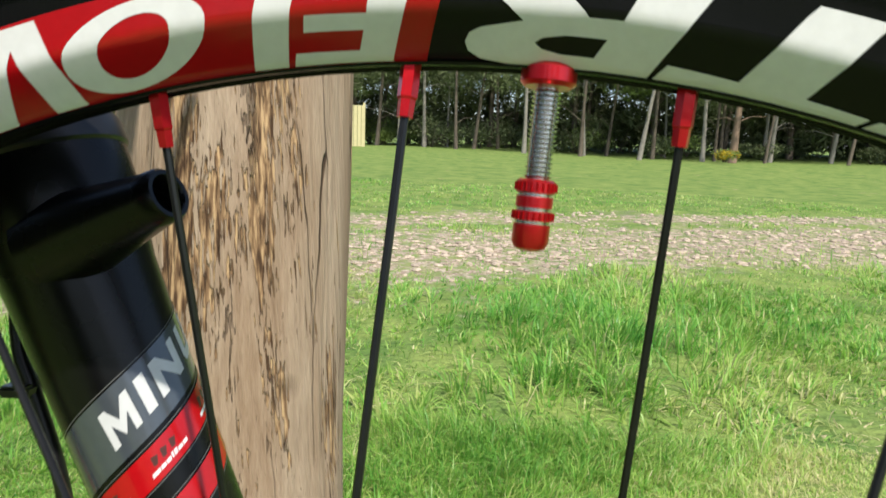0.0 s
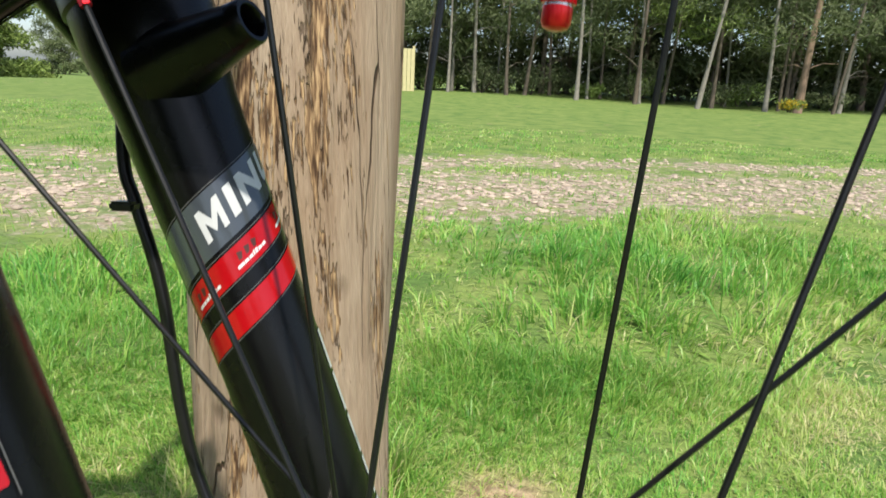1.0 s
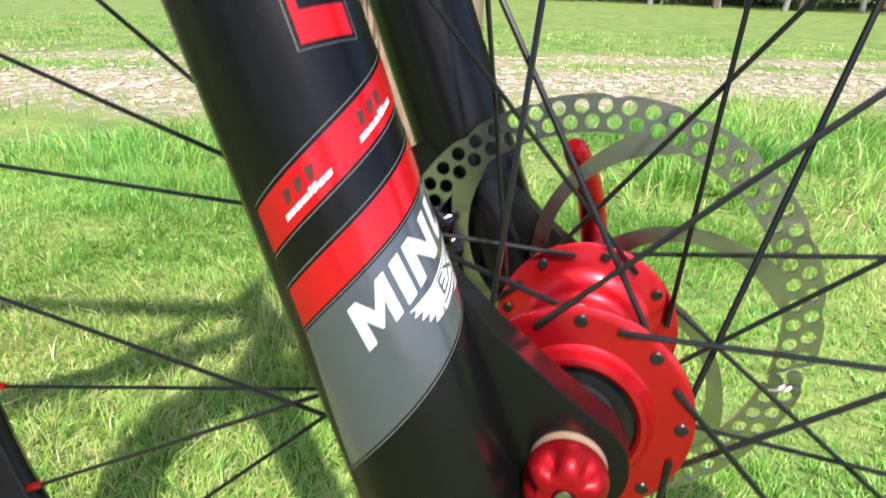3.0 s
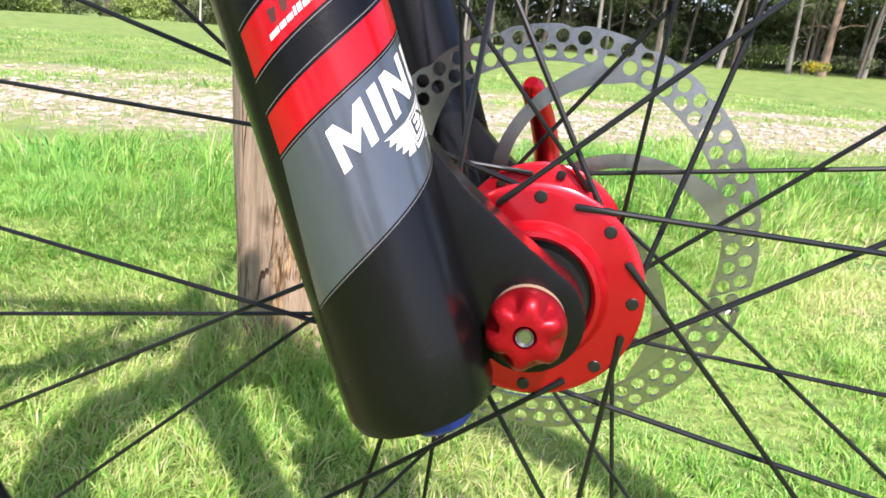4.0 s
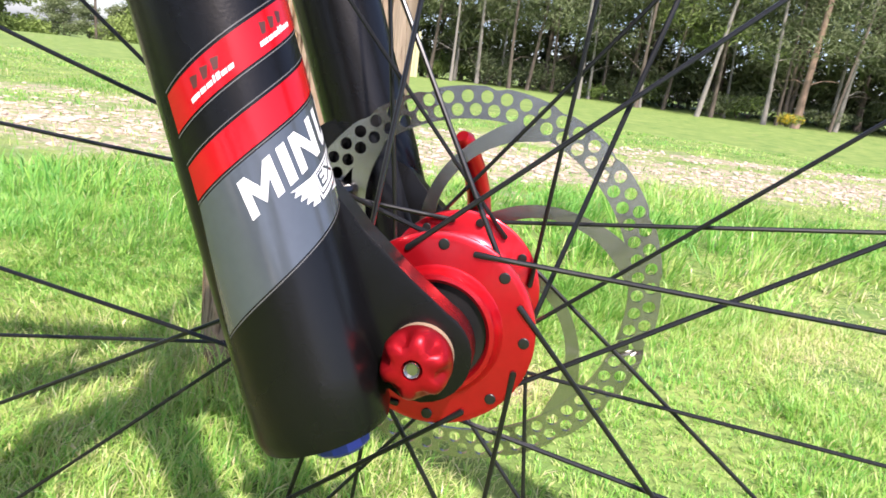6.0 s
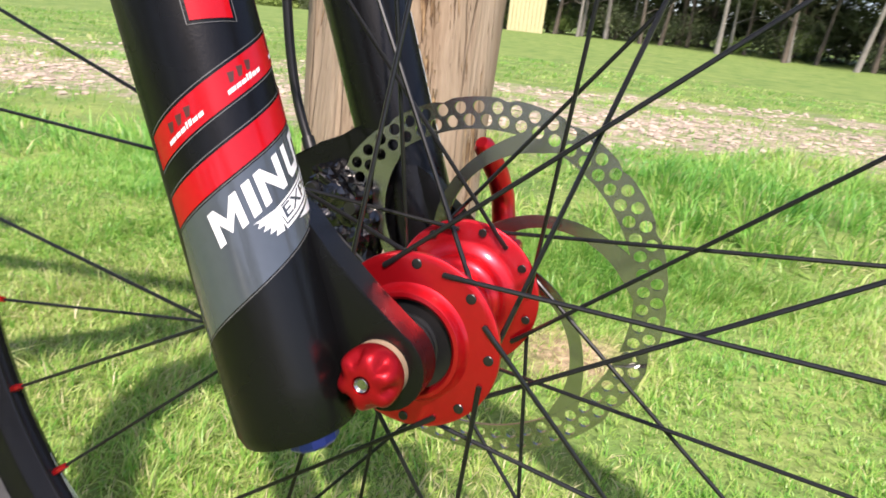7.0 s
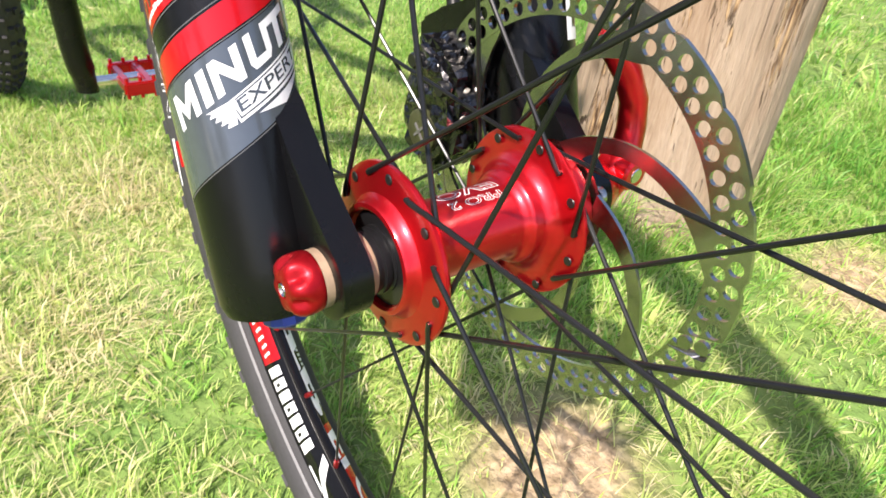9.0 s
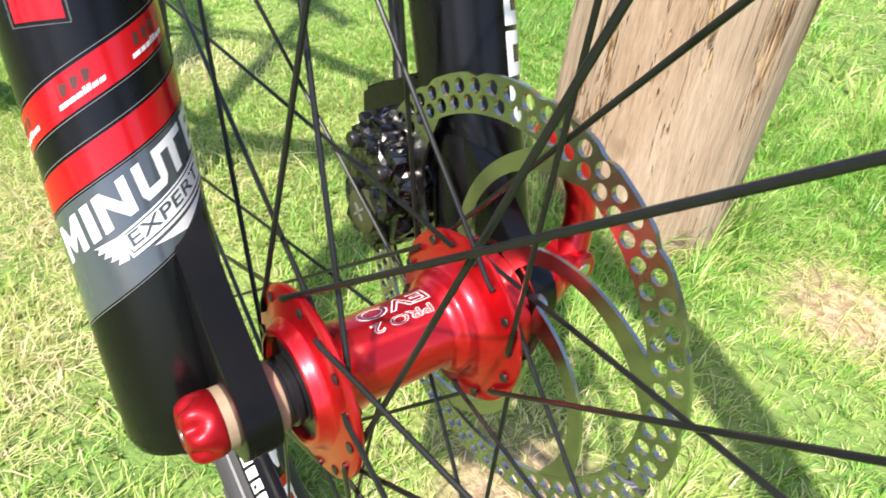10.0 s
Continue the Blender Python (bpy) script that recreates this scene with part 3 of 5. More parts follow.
# pale ridges beside the spoke bed
for y in (-0.0031, 0.0031):
    part("ridge", lathe([(0.2749, y - 0.0003), (0.2743, y), (0.2749, y + 0.0003)], 160, closed=True), RIM_BLACK, rim, "fine machined ridge")


def tyre_profile():
    pts = []
    for k in range(25):
        a = radians(-140 + 280 * k / 24)
        pts.append((0.3165 + 0.0200 * math.cos(a), 0.0255 * math.sin(a)))
    return [(0.2970, -0.0116), (0.2995, -0.0136)] + pts[1:-1] + [(0.2995, 0.0136), (0.2970, 0.0116)]


tyre = part("front_tyre", lathe(tyre_profile(), 128, closed=True), SIDEWALL, bicycle, "black knobbly tyre with white marks on its sidewall")
tyre.location = RIM_AT


def tread(parent, centre=Vector((0, 0, 0))):
    """Rows of square knobs round the tyre, as one mesh."""
    bm = bmesh.new()
    for i in range(72):
        for row, (tilt, size) in enumerate(((-62, 0.0060), (-34, 0.0056), (-11, 0.0054), (11, 0.0054), (34, 0.0056), (62, 0.0060))):
            a = 360 * (i + (0.5 if row in (1, 2, 5) else 0)) / 72
            t = radians(tilt)
            m = Matrix.Rotation(radians(-a), 4, "Y") @ Matrix.Translation((0.3140, 0, 0)) @ Matrix.Rotation(t, 4, "Z") @ Matrix.Translation((0.0238, 0, 0))
            block((0.0080, size * 1.15, 0.0095), m, 0, bm)
    bmesh.ops.translate(bm, vec=centre, verts=bm.verts)
    return part("tread", bm, RUBBER, parent, "square rubber knobs", smooth=False)


tread(tyre)


def on_tyre(u, v):
    """Places degrees round the tyre and degrees round its section on the right wall."""
    a = radians(-v)
    return polar(0.3165 + 0.0203 * math.cos(a), u, 0.0258 * math.sin(a))


def sidewall_word(body, first, last):
    """White letters round the right wall, their heads towards the tread."""
    def along(x, y):
        return first + (last - first) * x, 106 + 25 * y

    word = part("sidewall_word", lettering(body, along, on_tyre, 0.5, 0.036), WHITE_DECAL, tyre, "white outlined letters on the sidewall")
    part("letter_core", lettering(body, along, lambda u, v: on_tyre(u, v) * 1.0 + Vector((0, -0.00015, 0)), 0.5, 0.004, 0.032), SIDEWALL, word, "black inside of the letters")


sidewall_word("KET", 165.2, 177.4)
sidewall_word("RON", 180.0, 193.4)
for q, e in ((126.0, 129.4), (130.2, 133.6), (137.2, 140.4), (141.3, 144.6), (145.6, 148.8), (152.0, 155.2), (156.0, 159.4)):
    box = [(q, 106), (e, 106), (e, 131), (q, 131)]
    part("sidewall_mark", sheet(box, on_tyre, 0.5, [[(q + 0.7, 110), (e - 0.7, 110), (e - 0.7, 127), (q + 0.7, 127)]]), WHITE_DECAL, tyre, "white outlined block")
part("sidewall_mark", sheet([(196.5, 112), (200.0, 112), (200.0, 126), (196.5, 126)], on_tyre, 0.5), RED_DECAL, tyre, "small red block")
part("sidewall_mark", sheet([(196.2, 103), (202.6, 97), (202.6, 101), (196.2, 110)], on_tyre, 0.5), WHITE_DECAL, tyre, "small white bar")
part("bead_line", lathe([(0.3012, -0.0165), (0.3026, -0.0180), (0.3021, -0.0188), (0.3006, -0.0172)], 128, closed=True), SIDEWALL_LINE, tyre, "pale moulded line beside the rim")


def lace(hub_r, hub_y, out, theta, rim_deg):
    """One spoke from an elbow at the flange to its red nipple at the rim."""
    start = polar(hub_r, theta, hub_y + out * 0.0024)
    inner = polar(hub_r, theta, hub_y - out * 0.0016)
    seat = RIM_AT + polar(R_RIM + 0.001, rim_deg, math.copysign(0.0010, hub_y))
    d = (seat - start).normalized()
    tip = seat - d * 0.0125
    bend = start + d * 0.0022
    ob = part("spoke", tube([inner, start - d * 0.0002, bend, start + d * 0.012, tip + d * 0.002], [0.00108, 0.00108, 0.00108, 0.00090, 0.00090], 8), SPOKE_BLACK, bicycle, "thin black steel spoke")
    nip = tube([seat + d * 0.002, tip + d * 0.004, tip + d * 0.0035, tip], [0.00205, 0.00205, 0.00175, 0.0016], 6)
    part("nipple", nip, RED_ANODISED, ob, "red aluminium nipple", smooth=False)
    head = polar(hub_r, theta, hub_y - out * 0.0021)
    part("spoke_head", lathe([(0.0002, -0.0004), (0.0016, -0.0003), (0.0019, 0.0), (0.0016, 0.0003), (0.0002, 0.0004)], 12, m=Matrix.Translation(head)), BOLT, ob, "round dark spoke head")



def valve():
    """The valve stem with its red ring nut and ribbed red cap."""
    a = HOLE + 5.625
    way, at = polar(1, a, 0), lambda r: RIM_AT + polar(r, a, 0)
    stem = part("valve", tube([at(0.2765), at(0.2405)], 0.0022, 16), NICKEL, bicycle, "threaded nickel valve stem")
    for i in range(19):
        r = 0.2706 - 0.00092 * i
        part("thread", tube([at(r + 0.00034), at(r), at(r - 0.00034)], [0.0022, 0.0029, 0.0022], 16), NICKEL, stem)
    nut = bmesh.new()
    tube([at(0.2757), at(0.2749), at(0.2723), at(0.2715)], [0.0046, 0.0055, 0.0055, 0.0046], 30, nut)
    part("ring_nut", nut, RED_ANODISED, stem, "knurled red ring nut")
    prof = [(0.2545, 0.0034), (0.2540, 0.0040), (0.2520, 0.0040), (0.2517, 0.0034), (0.2512, 0.0034), (0.2511, 0.0037), (0.2490, 0.0037), (0.2489, 0.0033), (0.2483, 0.0033), (0.2482, 0.0040), (0.2464, 0.0040), (0.2463, 0.0034), (0.2457, 0.0034), (0.2456, 0.0037), (0.2420, 0.0037), (0.2408, 0.0031), (0.2402, 0.0018), (0.2401, 0.0005)]
    cap = part("valve_cap", tube([at(r - 0.001) for r, _ in prof], [w for _, w in prof], 28), RED_ANODISED, stem, "ribbed red aluminium valve cap")
    for r in (0.25145, 0.2486, 0.2460):
        part("bright_ring", tube([at(r - 0.00072), at(r - 0.00128)], 0.00345, 24), NICKEL, stem, "bright machined ring")
    for r in (0.2530, 0.2473):
        for k in range(22):
            t = radians(360 * k / 22)
            side = Vector((0, 1, 0)) * math.cos(t) + way.cross(Vector((0, 1, 0))) * math.sin(t)
            tube_at = at(r - 0.001) + side * 0.0040
            part("knurl", tube([tube_at + way * 0.0008, tube_at - way * 0.0008], 0.0003, 4), RED_ANODISED, stem, "", smooth=False)


valve()
for i in range(8):
    lace(0.029, -0.034, -1, 68.6 - 45 * i, HOLE - 78.75 - 45 * i)
    lace(0.029, -0.034, 1, 90.4 - 45 * i, HOLE + 78.75 - 45 * i)
    lace(0.0295, 0.0265, 1, 79.4 - 45 * i, HOLE - 67.5 - 45 * i)
    lace(0.0295, 0.0265, -1, 56.9 - 45 * i, HOLE + 45 - 45 * i)

hub = part("hub", lathe([(0.0166, -0.0375), (0.0172, -0.0402), (0.0182, -0.0409), (0.0196, -0.0406), (0.0204, -0.0394), (0.0207, -0.0380), (0.0222, -0.0364), (0.0300, -0.0357), (0.0316, -0.0355), (0.0326, -0.0349), (0.0328, -0.0338), (0.0322, -0.0328), (0.0300, -0.0324), (0.0230, -0.0318), (0.0190, -0.0290), (0.0162, -0.0245), (0.0150, -0.0190), (0.0147, -0.0150), (0.0147, 0.0125), (0.0154, 0.0145), (0.0170, 0.0160), (0.0181, 0.0168), (0.0186, 0.0178), (0.0186, 0.0200), (0.0200, 0.0222), (0.0228, 0.0243), (0.0250, 0.0252), (0.0322, 0.0256), (0.0332, 0.0262), (0.0334, 0.0270), (0.0326, 0.0279), (0.0245, 0.0284), (0.0232, 0.0294), (0.0222, 0.0340), (0.0226, 0.0420), (0.0150, 0.0426)], 80), RED_ANODISED, bicycle, "glossy red anodised aluminium hub shell")
part("bearing_seal", lathe([(0.0060, -0.0376), (0.0168, -0.0377), (0.0168, -0.0384), (0.0060, -0.0386)], 40), PLASTIC, hub, "black bearing seal")
part("end_cap", lathe([(0.0060, -0.0370), (0.0118, -0.0372), (0.0118, -0.0392), (0.0108, -0.0396), (0.0108, -0.0404), (0.0116, -0.0408), (0.0116, -0.0424), (0.0106, -0.0428), (0.0106, -0.0440), (0.0112, -0.0443), (0.0112, -0.0452), (0.006, -0.0453)], 40), PLASTIC, hub, "black ridged hub end cap")
part("washer", lathe([(0.006, -0.0453), (0.0114, -0.0454), (0.0116, -0.0460), (0.0116, -0.0486), (0.006, -0.0488)], 40), BRASS_TAN, hub, "tan washer")
part("washer", lathe([(0.006, -0.0603), (0.0098, -0.0602), (0.0098, -0.0630), (0.006, -0.0631)], 40), BRASS_TAN, hub, "tan washer")
part("end_cap", lathe([(0.0060, 0.0425), (0.0112, 0.0427), (0.0108, 0.0520), (0.006, 0.0521)], 40), PLASTIC, hub, "black hub end cap")
# two short rows of letters on the barrel, head down as seen from the right side
def on_barrel(u, v):
    return polar(0.01486, u, v)


for body, label, low, high, first, last in (("EVO", "white outlined letters", 116, 90, 0.0124, -0.0148), ("PRO 2", "small pale letters", 83, 68.5, 0.0104, -0.0130)):
    def along(x, y):
        return low + (high - low) * y, first + (last - first) * x

    word = part("hub_word", lettering(body, along, on_barrel, 3, 0.03), WHITE_DECAL, hub, label)
    part("letter_core", lettering(body, along, lambda u, v: polar(0.01492, u, v), 3, -0.004, 0.034), RED_ANODISED, word, "red inside of the letters")


def axle_knob():
    """The fluted round end of the axle."""
    bm = bmesh.new()
    rings = []
    for r, y, flute in ((0.0098, -0.0632, 0), (0.0101, -0.0640, 0), (0.0103, -0.0655, 0.02), (0.0104, -0.0680, 0.35), (0.0102, -0.0697, 0.75), (0.0096, -0.0713, 1.0), (0.0084, -0.0727, 0.85), (0.0068, -0.0733, 0.25), (0.0046, -0.0736, 0.0), (0.0030, -0.0736, 0), (0.0024, -0.0715, 0)):
        ring = []
        for k in range(60):
            a = 2 * math.pi * k / 60
            dip = (0.5 + 0.5 * math.cos(6 * a + 0.6)) ** 1.6 * flute * 0.0021
            ring.append(bm.verts.new(((r - dip) * math.cos(a), y + dip * 0.8, (r - dip) * math.sin(a))))
        rings.append(ring)
    for a, b in zip(rings, rings[1:]):
        for k in range(60):
            bm.faces.new((a[k], a[(k + 1) % 60], b[(k + 1) % 60], b[k]))
    bm.faces.new(rings[0])
    bm.faces.new(rings[-1])
    return bm


knob = part("axle_knob", axle_knob(), KNOB_RED, bicycle, "fluted red aluminium axle end")
part("socket", lathe([(0.0004, -0.0729), (0.0016, -0.0729), (0.0022, -0.0737), (0.0024, -0.0734), (0.0024, -0.0708), (0.0004, -0.0708)], 16), STEEL, knob, "small steel socket")

# ---- brake disc ----
DISC_Y = 0.0445
DISC_R = 0.0850


def disc_edge(a):
    """The waved outer edge: a shallow dip every 20 degrees."""
    return DISC_R - 0.0014 * max(0.0, math.cos(18 * (a - radians(27)))) ** 5


def disc_sector(bm, a0, width):
    """One leaning sector of the band, with a hole in either row."""
    one = bmesh.new()
    edges = []

    def loop(pts):
        vs = [one.verts.new((r * math.cos(a), DISC_Y - 0.0009, r * math.sin(a))) for a, r in pts]
        edges.extend(one.edges.new((p, q)) for p, q in zip(vs, (*vs[1:], vs[0])))

    def shear(r):
        return a0 + 0.5 * width * (r - 0.0751) / 0.0061

    low, high = shear(0.0711), shear(DISC_R)
    loop([(low + width * i / 4, 0.0711) for i in range(5)] + [(high + width * i / 4, disc_edge(high + width * i / 4)) for i in (4, 3, 2, 1, 0)])
    for cy in (0.0750, 0.0806):
        mid = shear(cy) + 0.5 * width
        loop([(mid + 0.0027 / cy * math.cos(2 * math.pi * k / 16), cy + 0.0027 * math.sin(2 * math.pi * k / 16)) for k in range(16)])
    bmesh.ops.triangle_fill(one, edges=edges, use_beauty=True, normal=(0, 1, 0))
    joined(bm, one)


def brake_disc():
    bm = bmesh.new()
    for i in range(60):
        disc_sector(bm, 2 * math.pi * i / 60, 2 * math.pi / 60)
    bmesh.ops.remove_doubles(bm, verts=bm.verts, dist=1e-6)
    bmesh.ops.solidify(bm, geom=bm.faces[:], thickness=0.0018)
    return bm


def disc_arm(i):
    """One curved arm from the carrier to the band."""
    one = bmesh.new()
    rows = []
    for k in range(37):
        f = 1.16 * k / 36
        a = radians(141 - 60 * i - 68.5 * f)
        r = 0.0225 + 0.0505 * f
        w = 0.0028 + 0.0030 * abs(2 * min(f, 1) - 1) ** 3
        # step across the arm, square to its run
        da, dr = -radians(68.5), 0.0505
        run = Vector((dr * math.cos(a) - r * da * math.sin(a), dr * math.sin(a) + r * da * math.cos(a))).normalized()
        mid = Vector((r * math.cos(a), r * math.sin(a)))
        rows.append([one.verts.new((mid.x + s * w * -run.y, DISC_Y - 0.0008, mid.y + s * w * run.x)) for s in (-1, 1)])
    for v in one.verts:
        out = math.hypot(v.co.x, v.co.z)
        if out > 0.0715:
            v.co.x, v.co.z = v.co.x * 0.0715 / out, v.co.z * 0.0715 / out
    for p, q in zip(rows, rows[1:]):
        if (p[0].co - p[1].co).length + (q[0].co - q[1].co).length > 1e-3 and not all((math.hypot(v.co.x, v.co.z) > 0.0714) for v in (*p, *q)):
            one.faces.new((p[0], p[1], q[1], q[0]))
    bmesh.ops.delete(one, geom=[v for v in one.verts if not v.link_faces], context="VERTS")
    bmesh.ops.solidify(one, geom=one.faces[:], thickness=0.0016)
    return one


def disc_carrier():
    bm = lathe_ring(0.0165, 0.0255, DISC_Y - 0.0009)
    bmesh.ops.solidify(bm, geom=bm.faces[:], thickness=0.0018)
    return bm


def lathe_ring(r0, r1, y, segs=48):
    bm = bmesh.new()
    rings = [[bm.verts.new(polar(r, 360 * k / segs, y)) for k in range(segs)] for r in (r0, r1)]
    for k in range(segs):
        bm.faces.new((rings[0][k], rings[0][(k + 1) % segs], rings[1][(k + 1) % segs], rings[1][k]))
    return bm


disc = part("brake_disc", brake_disc(), STEEL, bicycle, "perforated steel brake disc with curved arms", smooth=False)
part("disc_carrier", disc_carrier(), STEEL, disc, "steel ring bolted to the hub", smooth=False)
for i in range(6):
    part("disc_arm", disc_arm(i), STEEL, disc, "thin curved steel arm", smooth=False)
for i in range(6):
    part("disc_bolt", lathe([(0.0012, -0.0012), (0.0030, -0.0012), (0.0036, 0.0), (0.0036, 0.0012), (0.0005, 0.0012)], 12, m=Matrix.Translation(polar(0.0220, 30 + 60 * i, DISC_Y + 0.0022))), STEEL, disc, "small steel bolt")

# ---- axle lever, brake caliper and hose on the far side ----
far_end = part("axle_end", lathe([(0.0060, 0.0500), (0.0125, 0.0638), (0.0125, 0.0660), (0.0110, 0.0720), (0.0085, 0.0745), (0.0030, 0.0748)], 36), RED_ANODISED, bicycle, "red aluminium axle end")
lever_line = [(0.002, 0.071, -0.004), (0.003, 0.077, 0.004), (0.002, 0.082, 0.013), (-0.0005, 0.085, 0.024), (-0.0022, 0.084, 0.036), (-0.0050, 0.079, 0.047), (-0.0085, 0.072, 0.0560), (-0.0105, 0.066, 0.0615), (-0.0112, 0.064, 0.0632)]
part("axle_lever", tube(lever_line, [0.0070, 0.0072, 0.0066, 0.0062, 0.0060, 0.0058, 0.0056, 0.0050, 0.0030], 24), RED_ANODISED, bicycle, "curved red aluminium quick release lever")
AXIS_X = Matrix.Rotation(radians(90), 4, "Z")
part("lever_pivot", lathe([(0.0005, -0.0085), (0.0060, -0.0085), (0.0074, -0.0072), (0.0074, 0.0072), (0.0060, 0.0085), (0.0005, 0.0085)], 28, m=Matrix.Translation((0.003, 0.080, 0.008)) @ AXIS_X), RED_ANODISED, bicycle, "round red lever pivot")
part("lever_pin", lathe([(0.0005, -0.0090), (0.0030, -0.0090), (0.0034, -0.0086), (0.0034, 0.0086), (0.0030, 0.0090), (0.0005, 0.0090)], 20, m=Matrix.Translation((0.003, 0.080, 0.008)) @ AXIS_X), NICKEL, bicycle, "bright lever pin")


def plate(points, y0, y1, bevel=0.0012):
    """A thick plate with that outline in x and z."""
    bm = bmesh.new()
    a = [bm.verts.new((x, y0, z)) for x, z in points]
    b = [bm.verts.new((x, y1, z)) for x, z in points]
    n = len(points)
    bm.faces.new(a)
    bm.faces.new(list(reversed(b)))
    for k in range(n):
        bm.faces.new((a[k], b[k], b[(k + 1) % n], a[(k + 1) % n]))
    bmesh.ops.bevel(bm, geom=bm.edges[:], offset=bevel, segments=2, affect="EDGES")
    return bm


part("brake_mount", plate([(-0.106, 0.0445), (-0.1045, 0.0275), (-0.090, 0.030), (-0.058, 0.046), (-0.058, 0.068), (-0.070, 0.064), (-0.088, 0.052)], 0.048, 0.070, 0.002), BLACK_PAINT, left_leg, "matt black brake mount")
def crumpled(bm):
    """Folds the faces of a body into sharp small creases, like tightly wrapped film."""
    bmesh.ops.triangulate(bm, faces=bm.faces)
    for _ in range(4):
        long_ones = [e for e in bm.edges if e.calc_length() > 0.0042]
        bmesh.ops.subdivide_edges(bm, edges=long_ones, cuts=1)
        bmesh.ops.triangulate(bm, faces=bm.faces)
    bm.normal_update()
    for v, n in [(v, v.normal.copy()) for v in bm.verts]:
        q = v.co * 70
        fold = abs(noise.noise(q)) + 0.6 * abs(noise.noise(q * 2.3 + Vector((3, 1, 2))))
        v.co += n * (0.0050 * fold - 0.0012) + Vector((noise.noise(q * 2), noise.noise(q * 2 + Vector((9, 0, 0))), noise.noise(q * 2 + Vector((0, 9, 0))))) * 0.0010
    return bm


caliper = part("brake_caliper", crumpled(plate([(-0.079, 0.046), (-0.087, 0.040), (-0.0875, 0.006), (-0.086, -0.010), (-0.075, -0.016), (-0.063, -0.014), (-0.055, -0.004), (-0.052, 0.012), (-0.054, 0.030), (-0.064, 0.040)], 0.0305, 0.060, 0.004)), FOIL, bicycle, "brake caliper in crumpled glossy black wrap", smooth=False)
part("piston_cap", lathe([(0.0085, 0.0), (0.0100, 0.001), (0.0100, 0.005), (0.0085, 0.0052), (0.0078, 0.0045), (0.0004, 0.0045)], 28, m=Matrix.Translation((-0.0710, 0.0270, 0.0045))), OLIVE, caliper, "olive round piston cap")
for q in (45, -45):
    part("cap_mark", block((0.0085, 0.0006, 0.0012), Matrix.Translation((-0.0710, 0.0267, 0.0045)) @ Matrix.Rotation(radians(q), 4, "Y"), 0), PINSTRIPE, caliper, "pale crossed mark")
for x, z in ((-0.081, 0.034), (-0.060, 0.028)):
    part("caliper_bolt", lathe([(0.0006, 0.0), (0.0030, 0.0), (0.0036, 0.001), (0.0036, 0.004), (0.0005, 0.004)], 14, m=Matrix.Translation((x, 0.0275, z))), BOLT, caliper, "dark steel bolt")
hose = [(-0.150, 0.082, 0.300), (-0.1475, 0.078, 0.250), (-0.1465, 0.074, 0.2024), (-0.1405, 0.072, 0.184), (-0.1310, 0.072, 0.150), (-0.1245, 0.072, 0.100), (-0.1180, 0.072, 0.070), (-0.1070, 0.070, 0.045), (-0.100, 0.066, 0.030)]


def smooth_line(pts, n=6):
    """A rounded line through points."""
    p = [Vector(q) for q in pts]
    out = []
    for i in range(len(p) - 1):
        a, b, c, d = p[max(i - 1, 0)], p[i], p[i + 1], p[min(i + 2, len(p) - 1)]
        for k in range(n):
            t = k / n
            out.append(0.5 * (2 * b + (c - a) * t + (2 * a - 5 * b + 4 * c - d) * t * t + (3 * b - a - 3 * c + d) * t ** 3))
    return out + [p[-1]]


brake_hose = part("brake_hose", tube(smooth_line(hose), 0.0026, 14), PLASTIC, bicycle, "black hydraulic brake hose")
part("hose_clip", block((0.011, 0.008, 0.004), Matrix.Translation((-0.1435, 0.070, 0.1835)), 0.001), PLASTIC, brake_hose, "black plastic hose clip")
part("ferrule", tube([(-0.1105, 0.0712, 0.052), (-0.1070, 0.070, 0.045)], 0.0036, 14), BOLT, brake_hose, "dark metal hose end")

# ---- rear wheel, crank and pedal, farther back along the bicycle ----
rear = Matrix.Translation((-1.190, -0.090, 0.0)) @ Matrix.Rotation(radians(5), 4, "Z")
rear_tyre = new("rear_tyre", tyre.data)
rear_tyre.parent, rear_tyre.matrix_local = bicycle, rear
tagged(rear_tyre, "black knobbly rear tyre standing on grass")
rear_tread = new("rear_tread", bpy.data.objects["tread"].data)
rear_tread.parent = rear_tyre
rear_rim = new("rear_rim", rim.data)
rear_rim.parent, rear_rim.matrix_local = bicycle, rear
tagged(rear_rim, "black aluminium rim")
for i in range(16):
    a = 22.5 * i
    part("rear_spoke", tube([rear @ polar(0.028, a, 0.02 * (-1) ** i), rear @ polar(0.271, a + 62 * (-1) ** (i // 2), 0)], 0.001, 6), SPOKE_BLACK, bicycle, "thin black steel spoke")
part("rear_hub", lathe([(0.01, -0.055), (0.012, -0.05), (0.03, -0.03), (0.018, -0.025), (0.018, 0.02), (0.03, 0.025), (0.012, 0.05), (0.01, 0.055)], 32, m=rear), RED_ANODISED, bicycle, "red aluminium rear hub")
pivot, low = Vector((-0.648, -0.035, 0.005)), Vector((-0.664, -0.018, -0.168))
crank = part("crank_arm", tube(smooth_line([pivot, pivot.lerp(low, 0.35) + Vector((-0.002, 0.004, 0)), pivot.lerp(low, 0.75), low, low + Vector((0, 0, -0.012))], 4), [0.017] * 5 + [0.0145] * 6 + [0.0125] * 5 + [0.007], 16), BLACK_PAINT, bicycle, "black forged crank arm")
pedal = part("pedal", block((0.070, 0.010, 0.013), Matrix.Translation(low + Vector((0.002, 0.038, 0.0))), 0.002), RED_ANODISED, bicycle, "red platform pedal with pins")
